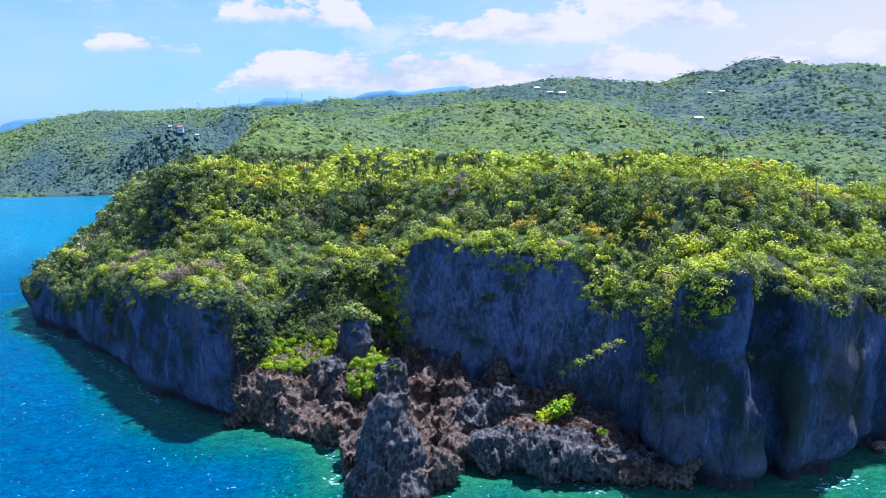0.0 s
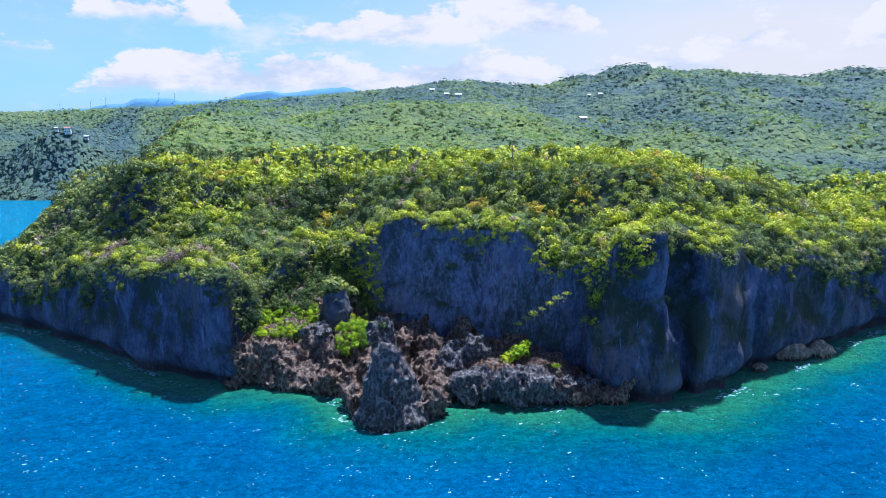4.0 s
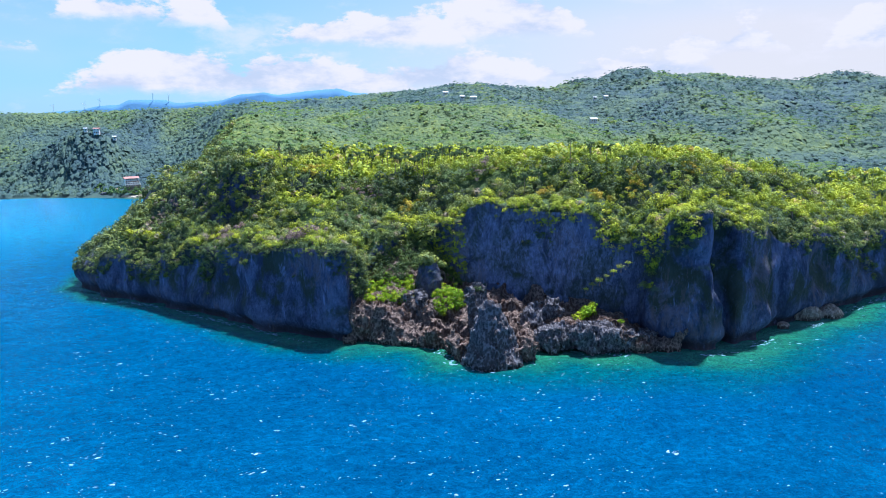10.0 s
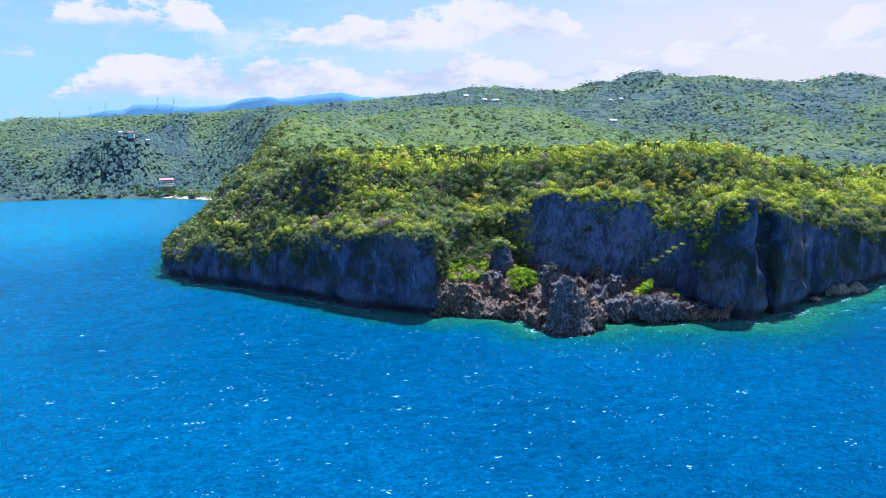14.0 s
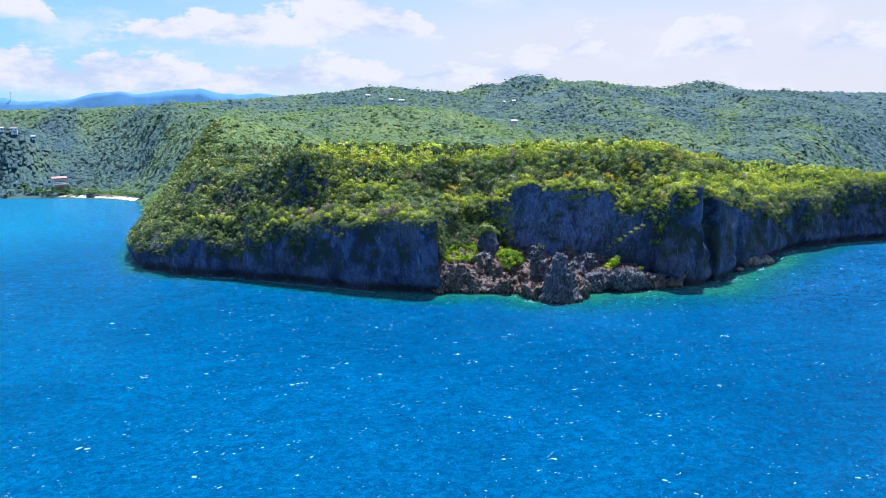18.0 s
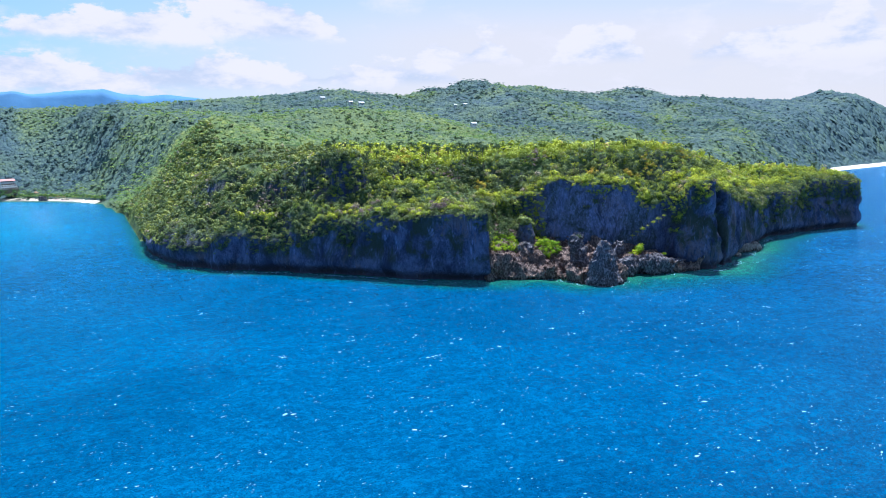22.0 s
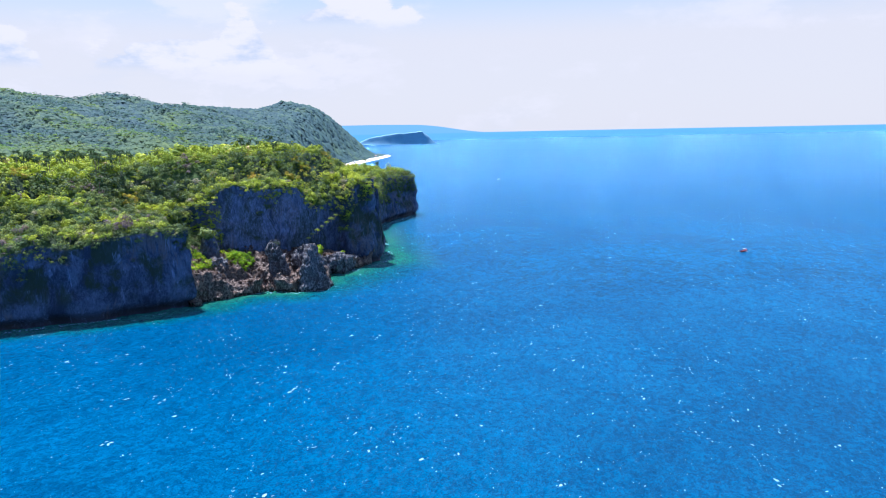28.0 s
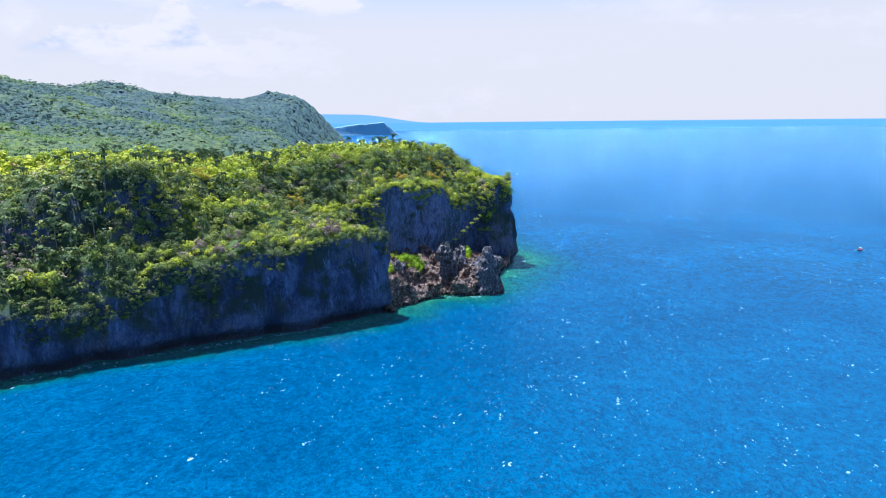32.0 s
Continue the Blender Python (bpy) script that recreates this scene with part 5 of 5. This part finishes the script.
# ---- beaches, distant land ----
def shore_strip(name, label, line, width, high, material, spacing=6.0):
    """A beach along a line of the shore, sloping up inland (to the left of the line's direction)."""
    pts = []
    for (ax, ay), (bx, by) in zip(line, line[1:]):
        n = max(1, int(math.hypot(bx - ax, by - ay) / spacing))
        pts += [(ax + (bx - ax) * i / n, ay + (by - ay) * i / n) for i in range(n)]
    pts.append(line[-1])
    p = np.array(pts)
    t = np.gradient(p, axis=0)
    nrm = np.stack([-t[:, 1], t[:, 0]], -1) / np.linalg.norm(t, axis=1)[:, None]
    w = width * (0.75 + 0.5 * fbm(p[:, 0] / 30, p[:, 1] / 30, 1.0)) * np.sin(np.pi * np.linspace(0.04, 0.96, len(p))) ** 0.35
    rows = []
    for f, z in ((-0.25, -0.6), (0.05, 0.45), (0.35, 0.3 * high + 0.3), (0.7, 0.75 * high + 0.2), (1.0, high), (1.25, high - 1.5)):
        q = p + nrm * (w * f)[:, None]
        rows.append(np.column_stack([q, np.full(len(p), z)]))
    v = np.stack(rows, 1)
    n, m = v.shape[:2]
    i = np.arange(n * m).reshape(n, m)
    faces = np.stack([i[:-1, :-1], i[1:, :-1], i[1:, 1:], i[:-1, 1:]], -1).reshape(-1, 4)
    ob = mesh_object(name, v.reshape(-1, 3), faces, material, True)
    return tagged(ob, label, "beach", kind="structure")


shore_strip("bay_beach", "narrow pale sand beach at the head of the bay", [(-211, 738), (-232, 774), (-262, 805), (-300, 829), (-352, 855)][::-1], 13, 2.2, SAND)
shore_strip("east_beach", "long white sand beach below the eastern hills", [(820, 612), (900, 640), (1060, 672), (1320, 735), (1533, 787), (1640, 822)], 17, 4.0, SAND, 12.0)


# far land whose base colour already holds the blue of distance haze
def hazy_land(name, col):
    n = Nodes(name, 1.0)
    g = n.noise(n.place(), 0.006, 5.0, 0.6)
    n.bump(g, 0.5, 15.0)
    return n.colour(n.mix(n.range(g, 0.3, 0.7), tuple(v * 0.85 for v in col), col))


MOUNTAIN = hazy_land("distant_mountain_haze", (0.085, 0.21, 0.36))
ISLET = hazy_land("islet_haze", (0.20, 0.37, 0.50))


def range_of_hills(name, label, xs, zs, line, depth, material, n=220):
    """A far range: foot, crest and back slope along a line in plan; zs is the crest's height at each of xs."""
    t = np.linspace(0, 1, n)
    x = line[0][0] + (line[1][0] - line[0][0]) * t
    y = line[0][1] + (line[1][1] - line[0][1]) * t
    crest = np.interp(x, xs, zs) + (fbm(x / 40, y / 40, 1.0) - 0.5) * 8
    rows = []
    for f, k in ((-1.0, 0.0), (-0.7, 0.22), (-0.4, 0.55), (-0.15, 0.88), (0, 1), (0.3, 0.8), (1, 0)):
        wob = (fbm(x / 150, y / 150 + f * 3, 2.0) - 0.5) * 0.3 * (0 < k < 1)
        rows.append(np.stack([x, y + depth * f, crest * np.clip(k + wob * k, 0, 1)], -1))
    v = np.stack(rows, 1)
    i = np.arange(n * 7).reshape(n, 7)
    faces = np.stack([i[:-1, :-1], i[1:, :-1], i[1:, 1:], i[:-1, 1:]], -1).reshape(-1, 4)
    ob = mesh_object(name, v.reshape(-1, 3), faces, material, True)
    return tagged(ob, label, "mountain", kind="structure")


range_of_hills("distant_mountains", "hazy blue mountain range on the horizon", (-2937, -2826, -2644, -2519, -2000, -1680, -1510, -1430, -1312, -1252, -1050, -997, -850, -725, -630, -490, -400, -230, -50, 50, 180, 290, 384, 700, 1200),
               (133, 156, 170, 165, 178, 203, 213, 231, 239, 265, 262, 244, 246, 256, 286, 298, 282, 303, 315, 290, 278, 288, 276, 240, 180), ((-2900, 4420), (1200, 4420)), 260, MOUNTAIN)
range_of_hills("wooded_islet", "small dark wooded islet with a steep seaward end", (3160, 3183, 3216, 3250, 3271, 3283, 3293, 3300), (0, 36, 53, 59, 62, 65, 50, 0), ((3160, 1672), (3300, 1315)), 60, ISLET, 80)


# ---- buildings ----
WHITE = plain("white_render", (0.66, 0.65, 0.62), 0.8, 0.08, 0.8)
RED_ROOF = plain("red_roof_sheet", (0.42, 0.20, 0.17), 0.6, 0.2, 1.5)
GREY_ROOF = plain("pale_roof_sheet", (0.72, 0.72, 0.74), 0.45, 0.1, 1.5)
THATCH = plain("thatch", (0.30, 0.21, 0.13), 0.95, 0.3, 2.0)
GLASS = plain("dark_window_glass", (0.03, 0.04, 0.05), 0.1, 0.1, 1.0)
TIMBER = plain("dark_timber", (0.12, 0.085, 0.06), 0.8, 0.3, 2.0)
STONE = plain("sea_wall_stone", (0.14, 0.13, 0.12), 0.9, 0.3, 1.0)


def box(size, at=(0, 0, 0), bevel=0.03):
    bm = bmesh.new()
    bmesh.ops.create_cube(bm, size=1.0, matrix=Matrix.Translation(at) @ Matrix.Diagonal((*size, 1)))
    bmesh.ops.bevel(bm, geom=bm.edges[:], offset=bevel, segments=1, affect="EDGES")
    return bm


def gable(w, d, high, over=0.6, thick=0.18):
    """A pitched roof with eaves and thickness, ridge along x, its eaves at z = 0."""
    bm = bmesh.new()
    x, y = w / 2 + over, d / 2 + over
    sect = [(-y, -thick), (-y, 0.05), (0, high), (y, 0.05), (y, -thick), (0, high - thick * 1.4)]
    ends = [[bm.verts.new((s * x, a, b)) for a, b in sect] for s in (-1, 1)]
    bm.faces.new(ends[0][::-1])
    bm.faces.new(ends[1])
    for k in range(6):
        j = (k + 1) % 6
        bm.faces.new((ends[0][k], ends[0][j], ends[1][j], ends[1][k]))
    return bm


def window(house, at, w=1.1, h=1.2):
    frame_ = part("window", box((w + 0.2, 0.12, h + 0.2), at), WHITE, house)
    part("pane", box((w, 0.06, h), (at[0], at[1] - 0.06, at[2])), GLASS, frame_)


def small_house(at, turn, w, d, storeys, roof, label):
    house = thing("house", label, "house", "hillside houses", at=at)
    house.rotation_euler = (0, 0, turn)
    high = 2.9 * storeys
    part("wall", box((w, d, high + 2), (0, 0, high / 2 - 1)), WHITE, house)
    top = part("roof", gable(w, d, d * 0.3), roof, house)
    top.location = (0, 0, high)
    part("door", box((0.95, 0.1, 2.05), (w * 0.05, -d / 2 - 0.03, 1.03)), TIMBER, house)
    for s in range(storeys):
        for k in (-0.32, 0.32):
            window(house, (w * k, -d / 2 - 0.03, 1.5 + 2.9 * s))
    return house


def ground_at(x, y):
    h, d = land(np.array([float(x)]), np.array([float(y)]))
    return float(h[0])


HOUSES = [(-352, 906, 14, 8, 2, 0), (-332, 908, 8, 6, 1, 1), (-366, 909, 8, 6, 1, 1), (90, 872, 12, 8, 1, 1), (107, 764, 13, 8, 1, 1), (95, 771, 9, 7, 1, 1), (215, 663, 14, 9, 1, 1),
          (283, 809, 9, 7, 1, 1), (272, 818, 7, 6, 1, 1), (1500, 806, 14, 9, 1, 0), (1180, 712, 12, 8, 1, 1)]
for hx, hy, hw, hd, hs, hr in HOUSES:
    small_house((hx, hy, ground_at(hx, hy) + 2.6), 0.15 * math.sin(hx), hw * 0.5, hd * 0.5, hs, (RED_ROOF, GREY_ROOF)[hr], "white house with a red roof among hillside trees" if hr == 0 else "small white house with a pale sheet roof among trees")


def resort():
    hotel = thing("hotel", "white terraced beach hotel with a red roof", "hotel", at=(-297, 841, 11.5))
    part("plinth", box((27, 14, 9), (0, 2, -2.5)), STONE, hotel, "dark stone plinth")
    hotel.rotation_euler, hotel.scale = (0, 0, 0.45), (0.68, 0.68, 0.68)
    for s, (w, back) in enumerate(((26, 0.0), (25, 2.5), (23, 5.0), (21, 7.5))):
        z = 3.4 * s
        part("storey", box((w, 9, 3.2), (0, back, z + 1.6 + 2)), WHITE, hotel)
        balcony = part("balcony", box((w + 1.2, 2.2, 0.3), (0, back - 5.4, z + 2.1)), WHITE, hotel)
        part("railing", box((w + 1.0, 0.12, 0.95), (0, back - 6.4, z + 2.75)), WHITE if s % 2 else TIMBER, balcony)
        for k in range(6):
            door = part("window", box((2.2, 0.16, 2.3), ((k - 2.5) * w / 6.4, back - 4.52, z + 3.4)), TIMBER, hotel)
            part("pane", box((1.9, 0.08, 2.0), ((k - 2.5) * w / 6.4, back - 4.62, z + 3.4)), GLASS, door)
    top = part("roof", gable(23, 11, 3.2, 1.2), RED_ROOF, hotel, "faded red sheet roof")
    top.location = (0, 7.5, 15.4)
    return hotel


resort()


def hotel_garden():
    n = 4000
    x, y = RNG.uniform(-345, -200, n), RNG.uniform(715, 870, n)
    h, d = land(x, y)
    r = RNG.uniform(1.4, 3.0, n)
    keep = (d > 8.0) & (d < 20) & (RNG.random(n) < 0.7) & (np.hypot(x + 297, y - 842) > 9)
    p = np.stack([x, y, np.maximum(h, 3.5) + r * 0.8], -1)
    # taller trees up the bank below the terraces
    bank = (np.abs(x + 299) < 22) & (np.abs(y - 831) < 5)
    p[bank, 2] += RNG.uniform(0, 6, bank.sum())
    keep |= bank & (RNG.random(n) < 0.5)
    scatter_crowns("hotel_garden", "low green trees behind the sand and round the hotel", p[keep], r[keep], REAR_SHAPES, LEAF_MID)


hotel_garden()


def beach_hut():
    hut = thing("beach_hut", "thatched open hut on posts beside the beach", "hut", "beach huts")
    for sx in (-1.6, 1.6):
        for sy in (-1.3, 1.3):
            part("post", tube([(sx, sy, -1.0), (sx, sy, 2.3)], (0.09, 0.08)), TIMBER, hut)
    bm = bmesh.new()
    bmesh.ops.create_cone(bm, segments=10, radius1=3.0, radius2=0.2, depth=2.0, cap_ends=True, matrix=Matrix.Translation((0, 0, 3.2)))
    part("thatch_roof", bm, THATCH, hut)
    part("floor", box((3.4, 2.8, 0.15), (0, 0, 0.2)), TIMBER, hut)
    return hut


hut = beach_hut()
for k, (hx, hy) in enumerate(((-345, 866), (-332, 864), (-320, 858), (-309, 853), (-298, 846), (-287, 842 - 12), (-276, 830), (-266, 823), (-256, 813), (-247, 803), (-240, 794), (-303, 862), (-270, 842))):
    m = pose(hx, hy, max(2.0, min(ground_at(hx, hy), 5.5)), 0, 0, 37 * k)
    if k == 0:
        hut.matrix_basis = m
    else:
        copy_thing(hut, m)
for k, (bx, by) in enumerate(((-333, 848), (-262, 806))):
    rock("beach_rock", "dark rock block at the edge of the sand", (bx, by, 2.0), (4.2, 3.0, 3.6), block, KARST_GREY, 0.7, 0.5, 40.0 + k, 0.6, "beach rocks")


# ---- wind turbines on the far range ----
def turbine():
    mill = thing("wind_turbine", "tall white wind turbine on a distant ridge", "wind turbine", "wind turbines")
    part("tower", tube([(0, 0, -20), (0, 0, 12), (0, 0, 34)], (1.7, 1.4, 0.9), 8), WHITE, mill)
    part("nacelle", box((2.4, 5, 2.4), (0, -1, 35)), WHITE, mill)
    for k in range(3):
        a = 0.5 + k * 2.094
        tip = (math.sin(a) * 17, -4.0, 35 + math.cos(a) * 17)
        part("blade", tube([(0, -4.0, 35), (tip[0] * 0.3, -4.0, 35 + (tip[2] - 35) * 0.3), tip], (0.8, 0.9, 0.25), 5), WHITE, mill)
    return mill


mill = turbine()
for k, (tx, tz) in enumerate(((-1668, 203), (-1500, 212), (-1416, 232), (-1118, 262), (-1030, 258))):
    m = pose(tx, 4412, tz, 0, 0, 10 + 21 * k)
    if k == 0:
        mill.matrix_basis = m
    else:
        copy_thing(mill, m)


# ---- boats ----
def outrigger_boat(at, turn, hull_mat, label):
    boat = thing("outrigger_boat", label, "boat", "boats", at=at)
    boat.rotation_euler = (0, 0, turn)
    bm = bmesh.new()
    rings = []
    for x, w, keel, deck in ((-3.6, 0.12, 0.15, 0.95), (-2.2, 0.42, -0.15, 0.62), (0, 0.52, -0.2, 0.55), (2.2, 0.42, -0.15, 0.65), (3.8, 0.08, 0.25, 1.1)):
        rings.append([bm.verts.new(q) for q in ((x, -w, deck), (x, -w * 0.7, (keel + deck) / 2 - 0.1), (x, 0, keel), (x, w * 0.7, (keel + deck) / 2 - 0.1), (x, w, deck), (x, 0, deck - 0.12))])
    for lo, hi in zip(rings, rings[1:]):
        for k in range(6):
            bm.faces.new((lo[k], lo[(k + 1) % 6], hi[(k + 1) % 6], hi[k]))
    bm.faces.new(rings[0][::-1])
    bm.faces.new(rings[-1])
    part("hull", bm, hull_mat, boat)
    for s in (-1, 1):
        part("outrigger", tube([(-2.6, s * 2.1, 0.25), (0, s * 2.1, 0.1), (2.8, s * 2.1, 0.35)], (0.07, 0.09, 0.05)), WHITE, boat)
    for x in (-1.6, 1.4):
        part("cross_spar", tube([(x, -2.15, 0.25), (x, 0, 0.75), (x, 2.15, 0.25)], (0.05, 0.06, 0.05)), TIMBER, boat)
    part("awning", box((1.9, 1.0, 0.08), (-0.2, 0, 1.5)), WHITE, boat)
    for x in (-1.0, 0.6):
        part("awning_post", tube([(x, 0.35, 0.5), (x, 0.35, 1.48)], (0.03, 0.03), 5), TIMBER, boat)
    return boat


RED_PAINT = plain("red_boat_paint", (0.55, 0.06, 0.05), 0.4, 0.15, 2.0)
BLUE_PAINT = plain("dark_boat_paint", (0.06, 0.08, 0.12), 0.4, 0.15, 2.0)
outrigger_boat((146, -47, 0.1), 2.6, RED_PAINT, "small red outrigger boat on the open sea")
outrigger_boat((702, 247, 0.1), 0.4, BLUE_PAINT, "dark small outrigger boat far out on the sea")

# ---- foam and glint specks ----
# colours the foam and also the flecks modelled for sun glints
FOAM = plain("foam", (0.24, 0.45, 0.60), 0.7, 0.08, 4.0)


def flecks(name, label, centres, sizes):
    """Small uneven foam patches and sun-glint flecks lying on the water."""
    n = len(centres)
    a = RNG.normal(0.0, 0.45, n)
    ex = np.stack([np.cos(a), np.sin(a)], -1) * sizes[:, None]
    ey = np.stack([-np.sin(a), np.cos(a)], -1) * sizes[:, None] * RNG.uniform(0.25, 0.55, n)[:, None]
    ring = []
    for k in range(6):
        w = k * math.pi / 3
        j = RNG.uniform(0.55, 1.2, (n, 1))
        q = centres + (ex * math.cos(w) + ey * math.sin(w)) * j
        ring.append(np.column_stack([q, np.full(n, 0.10)]))
    v = np.stack(ring, 1)
    ob = mesh_object(name, v.reshape(-1, 3), np.arange(n * 6).reshape(n, 6), FOAM)
    return tagged(ob, label, "foam", kind="stuff")


def build_foam():
    seed = np.column_stack([RNG.uniform(-480, 420, 9000), RNG.uniform(-330, 330, 9000)])
    gust = fbm(seed[:, 0] / 60, seed[:, 1] / 60, 3.0, 2)
    d = inside_distance(seed[:, 0], seed[:, 1], SHORE)
    seed = seed[(d < -6) & (gust > 0.47 + 0.05 * step(-120, 20, seed[:, 0]) - bell(seed[:, 0], seed[:, 1], -190, 150, 90, 90, 0.07))]
    caps = np.repeat(seed, 3, axis=0) + RNG.normal(0, 1, (len(seed) * 3, 2)) * (0.9, 0.7)
    # whitecaps, mixed with pale flecks that imitate glints of the sun
    flecks("whitecaps", "scattered small whitecaps and sun-glint flecks on the wind waves", caps, RNG.gamma(1.5, 0.125, len(caps)).clip(0.05, 0.8))
    # a few larger breaking crests, each a ragged row of patches
    crest = np.column_stack([RNG.uniform(-430, 330, 300), RNG.uniform(-270, 230, 300)])
    crest = crest[inside_distance(crest[:, 0], crest[:, 1], SHORE) < -8]
    rows = np.repeat(crest, 5, axis=0) + RNG.normal(0, 1, (len(crest) * 5, 2)) * (1.4, 0.8)
    flecks("breaking_crests", "larger broken white wave crests on the sea", rows, RNG.gamma(2.0, 0.18, len(rows)).clip(0.12, 0.9))
    # sun glitter modelled as small pale patches on the surface
    glint = np.column_stack([RNG.uniform(-420, 320, 20000), RNG.uniform(-260, 290, 20000)])
    d = inside_distance(glint[:, 0], glint[:, 1], SHORE)
    glint = glint[d < -4]
    flecks("glint_specks", "tiny bright specks standing in for sun glints on the water", glint, RNG.gamma(2.0, 0.07, len(glint)).clip(0.05, 0.4))
    line = np.array(SHORE[6:13] + [(-47, 175), (-41, 185), (-28, 174), (-20, 170), (-14, 160), (-15, 150), (-6, 140), (6, 140), (12, 148), (14, 157), (30, 156), (44, 149), (55, 148), (72, 143), (84, 147), (99, 155), (132, 172), (178, 200), (229, 211), (287, 207)], float)
    pts = []
    for a, b in zip(line, line[1:]):
        n = int(np.hypot(*(b - a)) * 2.2)
        pts.append(a + (b - a) * RNG.random((n, 1)) + RNG.normal(0, 0.9, (n, 2)))
    pts = np.concatenate(pts)
    keep = fbm(pts[:, 0] / 7, pts[:, 1] / 7, 4.0, 2) > 0.50
    flecks("shore_foam", "broken white foam along the foot of the rocks", pts[keep], RNG.uniform(0.2, 0.75, keep.sum()))


build_foam()
